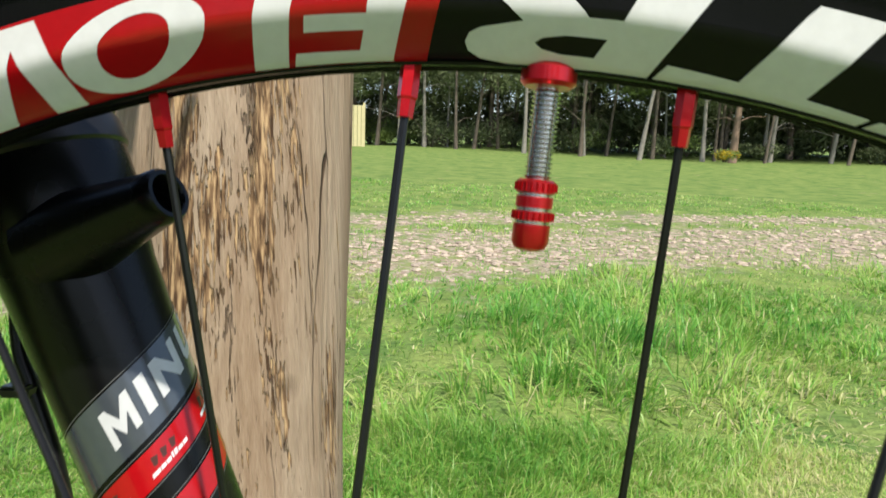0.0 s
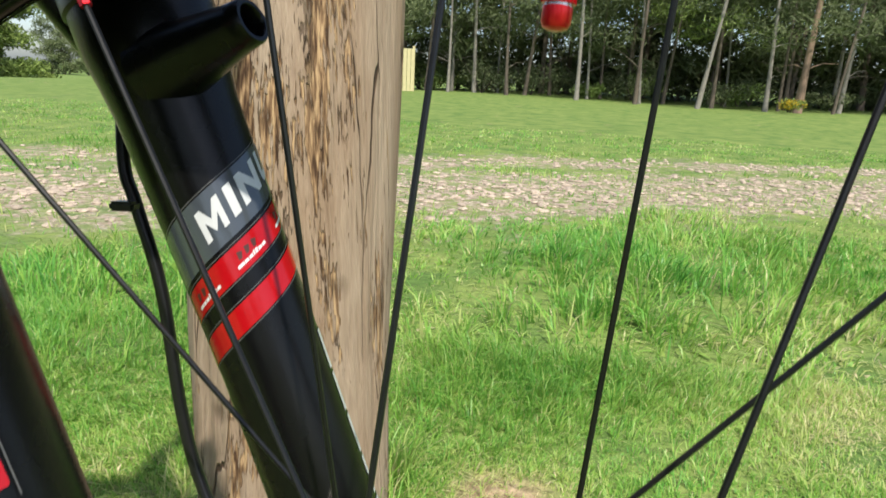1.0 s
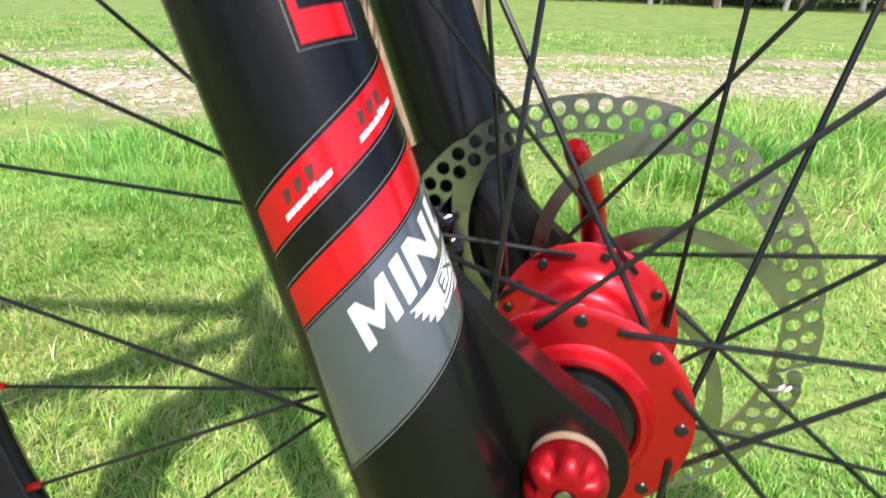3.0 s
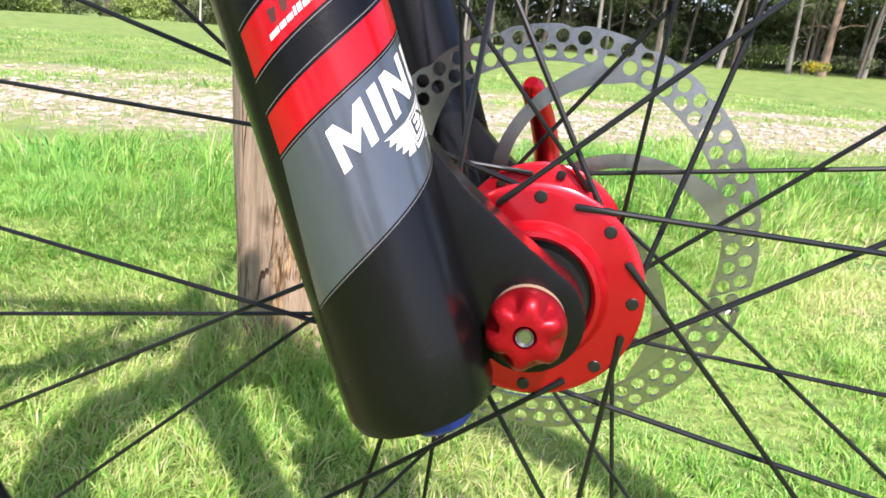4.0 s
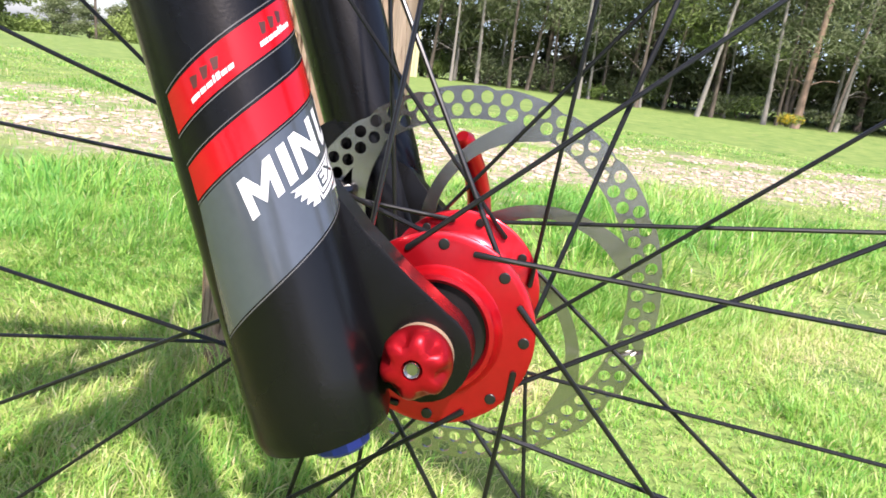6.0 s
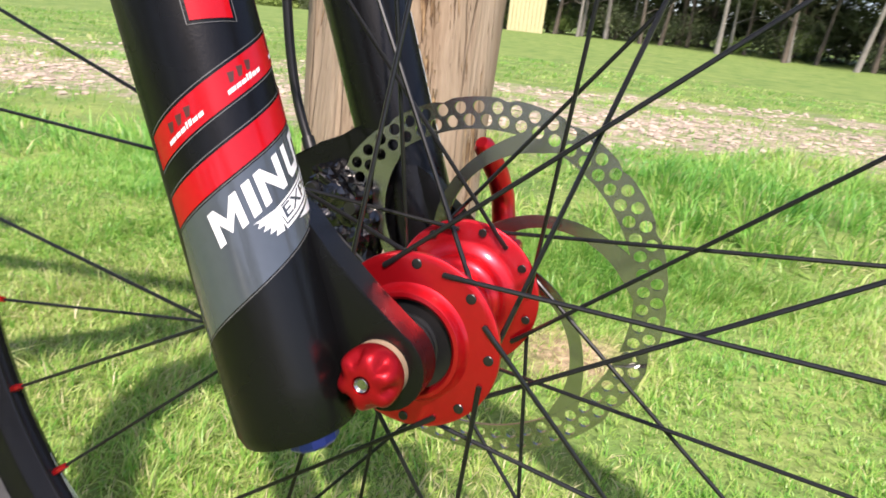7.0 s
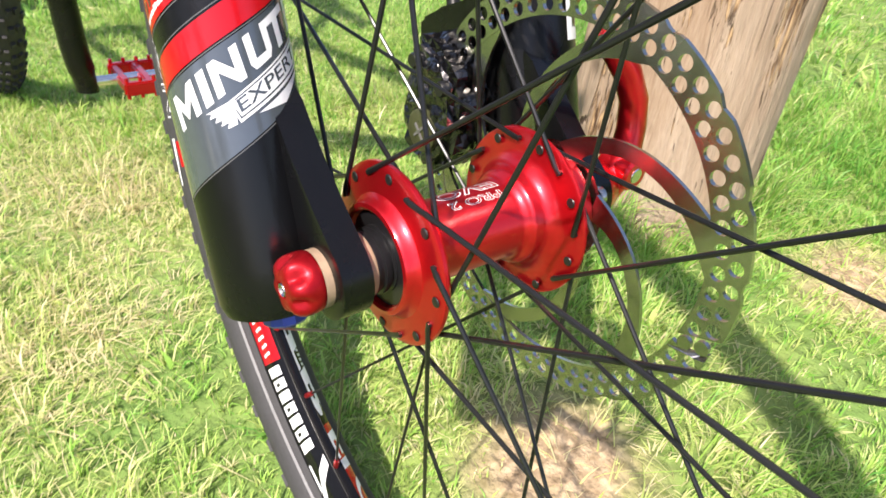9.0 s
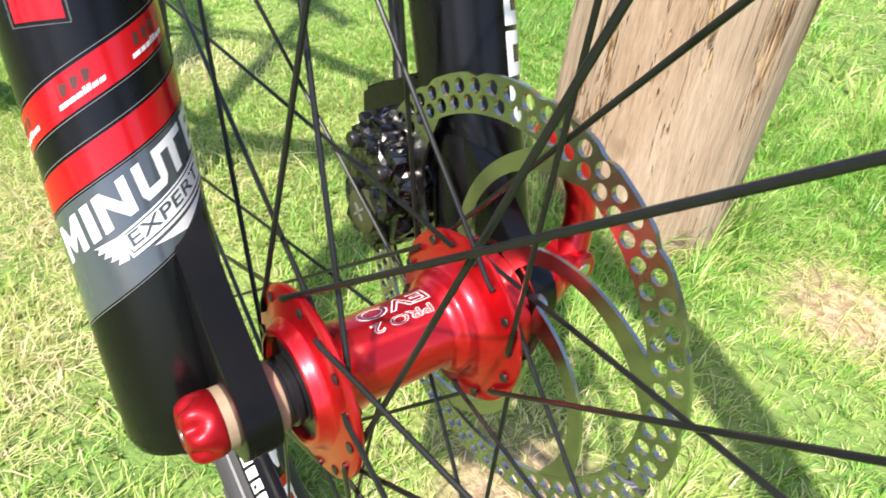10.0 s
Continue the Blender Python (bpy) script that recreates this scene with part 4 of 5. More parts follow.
for y in (0.062, 0.086, 0.108):
    part("pedal_bar", block((0.078, 0.010, 0.014), Matrix.Translation(low + Vector((0.002, y, 0.0))), 0.002), RED_ANODISED, pedal, "red cage bar")
for x in (-0.036, 0.036):
    part("pedal_rail", block((0.009, 0.084, 0.016), Matrix.Translation(low + Vector((0.002 + x, 0.074, 0.0))), 0.002), RED_ANODISED, pedal, "red cage rail")
    for k in range(6):
        part("pedal_pin", tube([low + Vector((0.002 + x, 0.036 + 0.015 * k, -0.012)), low + Vector((0.002 + x, 0.036 + 0.015 * k, 0.013))], 0.0022, 8), RED_ANODISED, pedal, "small grip pin")
part("pedal_axle", tube([low + Vector((0, 0.008, 0)), low + Vector((0, 0.112, 0))], 0.006, 14), NICKEL, pedal, "bright pedal axle")


# ---- frame, handlebar and saddle, whose shadows lie on the grass ----
CROWN = leg_point(1, 0.425, 0, 0) + Vector((-0.004, -0.068, 0))
HEAD_LOW, HEAD_TOP = CROWN + LEG_DIR * 0.020, CROWN + LEG_DIR * 0.140
BOTTOM, SEAT, REAR = Vector((-0.655, -0.070, 0.012)), Vector((-0.815, -0.078, 0.440)), rear.translation
frame_body = part("bicycle_frame", tube([HEAD_LOW - LEG_DIR * 0.004, HEAD_LOW, HEAD_TOP, HEAD_TOP + LEG_DIR * 0.004], [0.024, 0.026, 0.024, 0.022], 28), BLACK_PAINT, bicycle, "black bicycle frame")
for name, a, b, r0, r1 in (
    ("down_tube", HEAD_LOW + LEG_DIR * 0.020, BOTTOM, 0.024, 0.026),
    ("top_tube", HEAD_TOP - LEG_DIR * 0.020, SEAT - Vector((0, 0, 0.03)), 0.020, 0.016),
    ("seat_tube", BOTTOM, SEAT, 0.018, 0.016),
):
    part(name, tube([a, a.lerp(b, 0.1), a.lerp(b, 0.9), b], [r0, r0, r1, r1], 20), BLACK_PAINT, frame_body, "matt black tube")
for y in (-0.052, 0.052):
    end = REAR + Vector((0, y, 0))
    part("chain_stay", tube(smooth_line([BOTTOM + Vector((-0.02, y * 0.5, 0)), BOTTOM.lerp(end, 0.3) + Vector((0, y * 0.15, 0)), end]), 0.009, 12), BLACK_PAINT, frame_body, "slim black stay")
    part("seat_stay", tube(smooth_line([SEAT + Vector((0.01, y * 0.3, -0.05)), SEAT.lerp(end, 0.3) + Vector((0, y * 0.1, 0)), end]), 0.008, 12), BLACK_PAINT, frame_body, "slim black stay")
part("seat_post", tube([SEAT, SEAT + Vector((-0.060, 0, 0.170))], 0.014, 18), RIM_BLACK, frame_body, "black seat post")
perch = SEAT + Vector((-0.065, 0, 0.190))
part("saddle", tube(smooth_line([perch + Vector((0.140, 0, 0.002)), perch + Vector((0.080, 0, 0.004)), perch, perch + Vector((-0.080, 0, 0.006)), perch + Vector((-0.130, 0, 0.008))], 4), [0.016] * 5 + [0.020] * 4 + [0.034] * 4 + [0.052] * 3 + [0.040], 20), PLASTIC, frame_body, "black saddle")
BAR = CROWN + LEG_DIR * 0.205 + LEG_FWD * 0.030
part("stem", tube([CROWN + LEG_DIR * 0.158, CROWN + LEG_DIR * 0.182 + LEG_FWD * 0.012, BAR], [0.022, 0.019, 0.020], 20), BLACK_PAINT, bicycle, "black stem")
bar = part("handlebar", tube(smooth_line([BAR + Vector((-0.058, -0.350, 0.030)), BAR + Vector((-0.022, -0.140, 0.022)), BAR + Vector((0, -0.050, 0)), BAR + Vector((0, 0.050, 0)), BAR + Vector((-0.022, 0.140, 0.022)), BAR + Vector((-0.058, 0.350, 0.030))], 5), 0.012, 16), RIM_BLACK, bicycle, "black handlebar")
for y in (-1, 1):
    part("grip", tube([BAR + Vector((-0.0595, 0.356 * y, 0.030)), BAR + Vector((-0.0370, 0.228 * y, 0.026))], 0.0165, 18), RUBBER, bar, "black rubber grip")
    part("brake_lever", tube(smooth_line([BAR + Vector((-0.020, 0.190 * y, 0.015)), BAR + Vector((0.020, 0.215 * y, 0.000)), BAR + Vector((0.018, 0.300 * y, -0.006))], 4), 0.006, 10), PLASTIC, bar, "black brake lever")

# ---- post ----
def wood_material():
    m = bpy.data.materials.new("weathered_wood")
    m.use_nodes = True
    n, l = m.node_tree.nodes, m.node_tree.links
    p = n["Principled BSDF"]
    p.inputs["Roughness"].default_value = 0.85
    p.inputs["Specular IOR Level"].default_value = 0.25
    tex = n.new("ShaderNodeTexCoord")

    def noise_at(scale, stretch, detail=6, distort=0.0):
        mp, t = n.new("ShaderNodeMapping"), n.new("ShaderNodeTexNoise")
        mp.inputs["Scale"].default_value = (1, 1, stretch)
        t.inputs["Scale"].default_value, t.inputs["Detail"].default_value, t.inputs["Distortion"].default_value = scale, detail, distort
        l.new(tex.outputs["Object"], mp.inputs[0])
        l.new(mp.outputs[0], t.inputs["Vector"])
        return t.outputs[0]

    def ramp(src, stops):
        r = n.new("ShaderNodeValToRGB")
        while len(r.color_ramp.elements) < len(stops):
            r.color_ramp.elements.new(0.5)
        for e, (at, c) in zip(r.color_ramp.elements, stops):
            e.position, e.color = at, (*c, 1)
        l.new(src, r.inputs[0])
        return r.outputs[0]

    def mix(fac, a, b):
        x = n.new("ShaderNodeMix")
        x.data_type = "RGBA"
        l.new(fac, x.inputs[0])
        l.new(a, x.inputs[6])
        l.new(b, x.inputs[7])
        return x.outputs[2]

    def number(v):
        x = n.new("ShaderNodeValue")
        x.outputs[0].default_value = v
        return x.outputs[0]

    def math_node(op, a, b):
        x = n.new("ShaderNodeMath")
        x.operation = op
        l.new(a, x.inputs[0])
        l.new(b, x.inputs[1])
        return x.outputs[0]

    fibre = math_node("ADD", math_node("MULTIPLY", noise_at(190, 0.020, 5), number(0.6)), math_node("MULTIPLY", noise_at(620, 0.030, 4), number(0.4)))
    grain = ramp(fibre, [(0.30, (0.21, 0.140, 0.090)), (0.48, (0.33, 0.240, 0.163)), (0.68, (0.46, 0.355, 0.255))])
    tone = ramp(noise_at(16, 0.12, 5), [(0.36, (0.21, 0.140, 0.090)), (0.62, (0.37, 0.305, 0.235))])
    base = mix(number(0.42), grain, tone)
    # torn grain, gathered in two upright zones of the post's face
    xyz, across = n.new("ShaderNodeSeparateXYZ"), n.new("ShaderNodeMapRange")
    l.new(tex.outputs["Object"], xyz.inputs[0])
    across.inputs["From Min"].default_value, across.inputs["From Max"].default_value = -0.414, -0.164
    l.new(xyz.outputs[0], across.inputs[0])
    zones = ramp(across.outputs[0], [(0.26, (0.1, 0.1, 0.1)), (0.42, (1, 1, 1)), (0.52, (0.8, 0.8, 0.8)), (0.64, (0.35, 0.35, 0.35)), (0.78, (0.95, 0.95, 0.95)), (0.86, (0.8, 0.8, 0.8)), (0.91, (0, 0, 0))])
    high = n.new("ShaderNodeMapRange")
    high.inputs["From Min"].default_value, high.inputs["From Max"].default_value = 0.28, 0.46
    high.inputs["To Min"].default_value = 0.25
    l.new(xyz.outputs[2], high.inputs[0])
    foot_zone = n.new("ShaderNodeMapRange")
    foot_zone.inputs["From Min"].default_value, foot_zone.inputs["From Max"].default_value = 0.16, 0.36
    foot_zone.inputs["To Min"].default_value, foot_zone.inputs["To Max"].default_value = 0.30, 0.0
    l.new(xyz.outputs[2], foot_zone.inputs[0])
    rind = ramp(across.outputs[0], [(0.035, (1, 1, 1)), (0.06, (0, 0, 0))])
    zones = math_node("ADD", math_node("MAXIMUM", math_node("MULTIPLY", zones, high.outputs[0]), foot_zone.outputs[0]), math_node("MULTIPLY", rind, number(2.0)))
    shred = math_node("MULTIPLY", math_node("SUBTRACT", noise_at(330, 0.045, 6), number(0.5)), number(0.6))
    patches = math_node("ADD", math_node("ADD", noise_at(26, 0.15, 6), shred), math_node("MULTIPLY", zones, number(0.215)))
    torn = ramp(patches, [(0.64, (0, 0, 0)), (0.67, (1, 1, 1))])
    honey = ramp(noise_at(260, 0.07, 6), [(0.38, (0.062, 0.034, 0.018)), (0.50, (0.22, 0.135, 0.072)), (0.62, (0.47, 0.32, 0.175))])
    second = math_node("ADD", math_node("ADD", noise_at(42, 0.10, 5, 0.2), shred), math_node("MULTIPLY", zones, number(0.10)))
    deep = ramp(second, [(0.755, (0, 0, 0)), (0.785, (1, 1, 1))])
    # long hairline cracks
    mp, cells = n.new("ShaderNodeMapping"), n.new("ShaderNodeTexVoronoi")
    mp.inputs["Scale"].default_value = (1, 1, 0)
    cells.feature, cells.voronoi_dimensions = "DISTANCE_TO_EDGE", "2D"
    cells.inputs["Scale"].default_value = 22
    l.new(tex.outputs["Object"], mp.inputs[0])
    sway, shifted = n.new("ShaderNodeTexNoise"), n.new("ShaderNodeVectorMath")
    sway.inputs["Scale"].default_value, sway.inputs["Detail"].default_value = 7, 3
    l.new(tex.outputs["Object"], sway.inputs["Vector"])
    shifted.operation, shifted.inputs[1].default_value = "MULTIPLY_ADD", (0.012, 0.012, 0)
    l.new(sway.outputs[1], shifted.inputs[0])
    l.new(mp.outputs[0], shifted.inputs[2])
    l.new(shifted.outputs[0], cells.inputs["Vector"])
    hair = ramp(cells.outputs[0], [(0.007, (1, 1, 1)), (0.016, (0, 0, 0))])
    cracks = math_node("MULTIPLY", hair, ramp(noise_at(9, 0.2, 3), [(0.54, (0, 0, 0)), (0.60, (1, 1, 1))]))
    # a few small knots
    spots, hue = n.new("ShaderNodeTexVoronoi"), n.new("ShaderNodeSeparateColor")
    spots.inputs["Scale"].default_value = 10
    l.new(tex.outputs["Object"], spots.inputs["Vector"])
    l.new(spots.outputs["Color"], hue.inputs[0])
    knots = math_node("MULTIPLY", ramp(spots.outputs["Distance"], [(0.06, (1, 1, 1)), (0.13, (0.35, 0.35, 0.35)), (0.20, (0, 0, 0))]), ramp(hue.outputs[0], [(0.38, (0, 0, 0)), (0.40, (1, 1, 1))]))
    cracks = math_node("MAXIMUM", cracks, math_node("MULTIPLY", knots, number(0.7)))
    dark = n.new("ShaderNodeRGB")
    dark.outputs[0].default_value = (0.060, 0.038, 0.024, 1)
    wounds = math_node("MULTIPLY", deep, number(0.6))
    l.new(mix(cracks, mix(wounds, mix(torn, base, honey), dark.outputs[0]), dark.outputs[0]), p.inputs["Base Color"])
    height = math_node("SUBTRACT", math_node("SUBTRACT", fibre, math_node("MULTIPLY", torn, number(0.7))), math_node("ADD", cracks, wounds))
    b = n.new("ShaderNodeBump")
    b.inputs["Strength"].default_value, b.inputs["Distance"].default_value = 0.9, 0.004
    l.new(height, b.inputs["Height"])
    l.new(b.outputs[0], p.inputs["Normal"])
    return m


WOOD = wood_material()


def post():
    bm = bmesh.new()
    rings = []
    for i in range(181):
        z = -0.08 + 1.98 * i / 180
        ring = []
        for k in range(240):
            a = 2 * math.pi * k / 240
            q = Vector((math.cos(a) * 3.2, math.sin(a) * 3.2, z * 0.8))
            r = 0.1250 + 0.006 * min(1.0, max(0.0, (z - 0.15) / 0.4)) + 0.004 * noise.noise(q)
            r -= 0.0025 * max(0.0, noise.noise(Vector((math.cos(a) * 9, math.sin(a) * 9, z * 3))) - 0.1)
            r += 0.0012 * noise.noise(Vector((math.cos(a) * 30, math.sin(a) * 30, z * 2)))
            ring.append(bm.verts.new((-0.289 + r * math.cos(a) - 0.015 * (z - 0.3) + 0.040 * max(0.0, 0.25 - z), 0.595 + r * math.sin(a) + 0.12 * (z - 0.3), z)))
        rings.append(ring)
    for a, b in zip(rings, rings[1:]):
        for k in range(240):
            bm.faces.new((a[k], a[(k + 1) % 240], b[(k + 1) % 240], b[k]))
    bm.faces.new(rings[0])
    bm.faces.new(rings[-1])
    ob = tagged(part("wooden_post", bm, WOOD), "thick weathered round wooden post with torn grain, set in grass", "post")
    part("staple", tube([(-0.243, 0.512, 0.478), (-0.240, 0.508, 0.4795), (-0.236, 0.507, 0.479), (-0.231, 0.506, 0.480), (-0.228, 0.510, 0.4815)], [0.0006, 0.0009, 0.0009, 0.0009, 0.0006], 6), BOLT, ob, "small rusty staple")
    return ob


post()

# ---- trees ----
def bark(name, low, high):
    return material(name, high, rough=0.9, dark=low, scale=3, fine=26, bump=0.02, bump_scale=18, spec=0.2, stretch=(1, 1, 0.35))


BARK_GREY = bark("grey_bark", 0.5, (0.17, 0.14, 0.11))
BARK_PALE = bark("pale_birch_bark", 0.6, (0.29, 0.27, 0.235))
BARK_WHITE = bark("white_birch_bark", 0.5, (0.62, 0.6, 0.55))
BARK_PINE = bark("orange_pine_bark", 0.55, (0.33, 0.23, 0.165))
# needle colour paled and blued to carry the haze over the far wood
LEAF_DARK = material("hazed_dark_needles", (0.165, 0.205, 0.092), rough=0.7, dark=0.4, scale=0.8, fine=9, spec=0.2)
LEAF_GREEN = material("green_leaves", (0.25, 0.345, 0.088), rough=0.65, dark=0.4, scale=0.9, fine=9, spec=0.2)
LEAF_YELLOW = material("yellow_flowers", (0.55, 0.4, 0.03), rough=0.7, dark=0.5, scale=3, fine=30, spec=0.2)


def leaves(rng, blobs, count, size, thin=0.38):
    """Many small leaves scattered in clumps (x, y, z, radius, flat)."""
    total = sum(b[3] ** 2 for b in blobs)
    verts = []
    for x, y, z, r, flat in blobs:
        n = max(6, int(count * r * r / total))
        d = rng.normal(size=(n, 3))
        d /= np.linalg.norm(d, axis=1)[:, None]
        c = np.array((x, y, z)) + d * (r * rng.random((n, 1)) ** 0.45) * (1, 1, flat)
        u, v = rng.normal(size=(n, 3)), rng.normal(size=(n, 3))
        s = size * (0.5 + rng.random((n, 1)))
        u *= s / np.linalg.norm(u, axis=1)[:, None]
        v *= thin * s / np.linalg.norm(v, axis=1)[:, None]
        verts.append(np.stack([c - u, c + v, c + u, c - v], 1).reshape(-1, 3))
    verts = np.concatenate(verts)
    me = bpy.data.meshes.new("leaves")
    me.from_pydata(verts.tolist(), [], [(4 * i, 4 * i + 1, 4 * i + 2, 4 * i + 3) for i in range(len(verts) // 4)])
    return me


def leaf_part(name, me, mat, parent, label):
    me.materials.append(mat)
    ob = new(name, me)
    ob.parent = parent
    return tagged(ob, label)


def tree(rng, x, y, height, radius, bark_mat, leaf_mat, lean, first, density, label, clumps=9, spread=2.0, leaf=0.22, thin=0.38):
    root = tagged(new("tree"), label, "tree", "trees along the wood")
    root.location = (x, y, -fall(x, y))
    pts, rad = [], []
    for i in range(9):
        f = i / 8
        pts.append((lean[0] * height * f + 0.12 * math.sin(3 * f + x), lean[1] * height * f, -0.15 + height * f))
        rad.append(radius * (1 - 0.75 * f) * (1.35 if i == 0 else 1))
    bm = tube(pts, rad, 10)
    for k in range(10):
        f = 0.18 + 0.75 * rng.random()
        a = rng.random() * 6.283
        base = Vector(pts[int(f * 8)])
        ln = spread * (0.35 + 0.5 * rng.random())
        tip = base + Vector((math.cos(a) * ln, math.sin(a) * ln, ln * (0.1 + 0.5 * rng.random())))
        tube([base, base.lerp(tip, 0.5) + Vector((0, 0, 0.12)), tip], [radius * 0.22, radius * 0.13, radius * 0.04], 5, bm)
    part("trunk", bm, bark_mat, root)
    blobs = []
    for k in range(clumps):
        f = first + (1.05 - first) * (k + rng.random()) / clumps
        a, ln = rng.random() * 6.283, spread * (0.25 + 0.8 * rng.random()) * (1.25 - 0.6 * f)
        c = Vector(pts[min(8, int(f * 8))])
        blobs.append((c.x + ln * math.cos(a), c.y + ln * math.sin(a), f * height, spread * (0.38 + 0.3 * rng.random()), 0.42))
    leaf_part("crown", leaves(rng, blobs, density, leaf, thin), leaf_mat, root, "")
    return root


rng = np.random.default_rng(5)
PINE = "tall conifer with a bare grey trunk and dark needles"
BIRCH = "slender birch with a pale trunk"
tree(rng, 9.2, 26.0, 13, 0.135, BARK_PINE, LEAF_DARK, (0.05, 0.0), 0.62, 900, "scots pine with an orange trunk and bare broken limbs", 9, 1.6)


def edge(x):
    """How far off the wood begins."""
    return 26.2 - 0.07 * (x - 3) if x > -9 else 27.0 + 1.2 * (-9 - x)


# the front rows, whose trunks show one by one
for i in range(60):
    x = -14.5 + 50 * (i + 0.75 * rng.random()) / 60
    y = edge(x) + 0.2 + (i % 3) * 1.9 + 1.2 * rng.random()
    pale = rng.random() < 0.45
    tall = (9.5 + 3 * rng.random()) * (1.0 if x > -9 else 0.7)
    tree(rng, x, y, tall, 0.05 + 0.04 * rng.random(), BARK_PALE if pale else BARK_GREY, LEAF_GREEN if rng.random() < 0.14 and x > -8 else LEAF_DARK, (0.04 * rng.normal(), 0.02 * rng.normal()), 0.20 + 0.14 * rng.random(), 5200, BIRCH if pale else PINE, 22, 2.2, 0.115, 0.16)
# the rows behind them
for i in range(66):
    x = -15 + 60 * (i + 0.8 * rng.random()) / 66
    y = edge(x) + 6 + (i % 4) * 2.6 + 1.5 * rng.random()
    tree(rng, x, y, 8.5 + 3 * rng.random(), 0.10 + 0.05 * rng.random(), BARK_GREY, LEAF_DARK, (0.03 * rng.normal(), 0), 0.08 + 0.10 * rng.random(), 2600, "conifer deep in the shade of the wood", 20, 2.5, 0.30, 0.18)
# low trees and hedge beyond the open left end of the meadow
for i, (x, y, h, w, dark) in enumerate(((-22.6, 33, 1.9, 1.7, 0), (-21.2, 33.5, 1.7, 1.3, 0), (-23.6, 33.5, 1.3, 1.1, 0), (-19.5, 33, 1.6, 1.3, 1), (-17.9, 33, 1.8, 1.4, 1), (-15.6, 33, 3.2, 1.9, 1), (-28.9, 40, 2.2, 1.2, 1), (-27.9, 40.5, 3.2, 1.4, 1), (-27.2, 41, 4.4, 1.5, 1), (-26.2, 40, 6.6, 1.7, 1), (-25.3, 41.5, 9.5, 2.0, 1), (-24.4, 39, 10.5, 2.2, 1), (-23.2, 40, 11, 2.3, 1), (-21.5, 41, 10, 2.2, 1), (-18.5, 40, 10, 2.3, 1), (-62, 80, 4.0, 2.4, 1), (-58, 80, 3.0, 2.2, 0), (-65.5, 80, 5.8, 2.6, 1), (-69, 82, 7.0, 2.8, 1), (-32.6, 31.2, 8.5, 3.2, 0), (-33.4, 35.6, 7.2, 2.2, 0), (-36, 33, 7.5, 2.6, 0), (-54, 81, 2.8, 2.2, 0), (-50, 82, 3.2, 2.2, 1), (-37, 26, 7, 3.2, 0), (-44, 28, 8, 3.6, 1))):
    tree(rng, x, y, h, 0.05 + 0.012 * h, BARK_GREY, LEAF_DARK if dark else LEAF_GREEN, (0, 0), 0.02, 15000 if h > 7 else 5500, "tall dark conifer at the far edge of the meadow" if dark and h > 7 else "low leafy tree at the far edge of the meadow", 28 if h > 7 else 16, w, (0.13 if h > 7 else 0.085) if y < 50 else 0.16)
tree(rng, -18.6, 31.2, 7.5, 0.055, BARK_WHITE, LEAF_GREEN, (0.03, 0), 0.45, 1500, "slender birch with a white trunk", 10, 1.3, 0.06)
# unseen conifers added on the meadow's near side to darken the paint's reflections
for i in range(8):
    tree(rng, -19 + 3.2 * i + rng.random(), -9.5 - 2.5 * rng.random(), 8 + 2 * rng.random(), 0.14, BARK_GREY, LEAF_DARK, (0.02 * rng.normal(), 0), 0.03, 1500, "added unseen conifer that darkens low reflections", 16, 2.4, 0.26)


def bush(x, y, r, mat, label, count, h=0.75, leaf=0.1):
    root = tagged(new("bush"), label, "bush", "bushes along the wood")
    root.location = (x, y, -fall(x, y))
    for k in range(5):
        a = k * 1.26
        part("stem", tube([(0, 0, -0.05), (0.3 * r * math.cos(a), 0.3 * r * math.sin(a), 0.4 * r), (0.7 * r * math.cos(a), 0.7 * r * math.sin(a), h * r)], [0.02, 0.014, 0.006], 5), BARK_GREY, root)
    blobs = [(r * 0.6 * rng.normal() * 0.7, r * 0.6 * rng.normal() * 0.5, r * h * (0.35 + 0.5 * rng.random()), r * 0.5, 0.8) for _ in range(8)]
    leaf_part("foliage", leaves(rng, blobs, count, leaf), mat, root, "")


bush(8.35, 24.4, 0.45, LEAF_GREEN, "gorse bush with yellow flowers", 900, 0.8, 0.05)
bush(8.40, 24.3, 0.47, LEAF_YELLOW, "gorse bush with yellow flowers", 700, 0.85, 0.04)
for i in range(34):
    x = -13 + 44 * (i + rng.random()) / 34
    bush(x, edge(x) + 2.5 + 7 * rng.random(), 0.6 + 0.9 * rng.random(), LEAF_GREEN if rng.random() < 0.4 else LEAF_DARK, "leafy undergrowth below the trees", 1500, 0.9, 0.065)
for i in range(46):
    x = -14 + 50 * (i + rng.random()) / 46
    bush(x, edge(x) + 9 + 8 * rng.random(), 1.7 + 0.8 * rng.random(), LEAF_DARK, "dark undergrowth deep in the wood", 600, 0.9, 0.22)

# ---- a pale slatted board at the edge of the wood, and a pole ----
BOARD = material("pale_yellow_boards", (0.62, 0.55, 0.30), rough=0.7, dark=0.85, scale=6, fine=60)
board = tagged(new("slatted_board"), "pale yellow slatted wooden board on posts at the wood's edge", "board")
board.location = (-5.75, 24.1, 0)
for k in range(9):
    part("slat", block((0.135, 0.025, 1.55), Matrix.Translation((-0.6 + 0.15 * k, 0, 0.80)), 0.004), BOARD, board)
for x in (-0.62, 0.62):
    part("board_post", block((0.08, 0.08, 1.75), Matrix.Translation((x, 0.055, 0.80)), 0.006), BOARD, board)
pole = tagged(new("pole"), "thin grey pole beyond the meadow", "pole")
pole.location = (-30.5, 40.0, -fall(-30.5, 40.0))
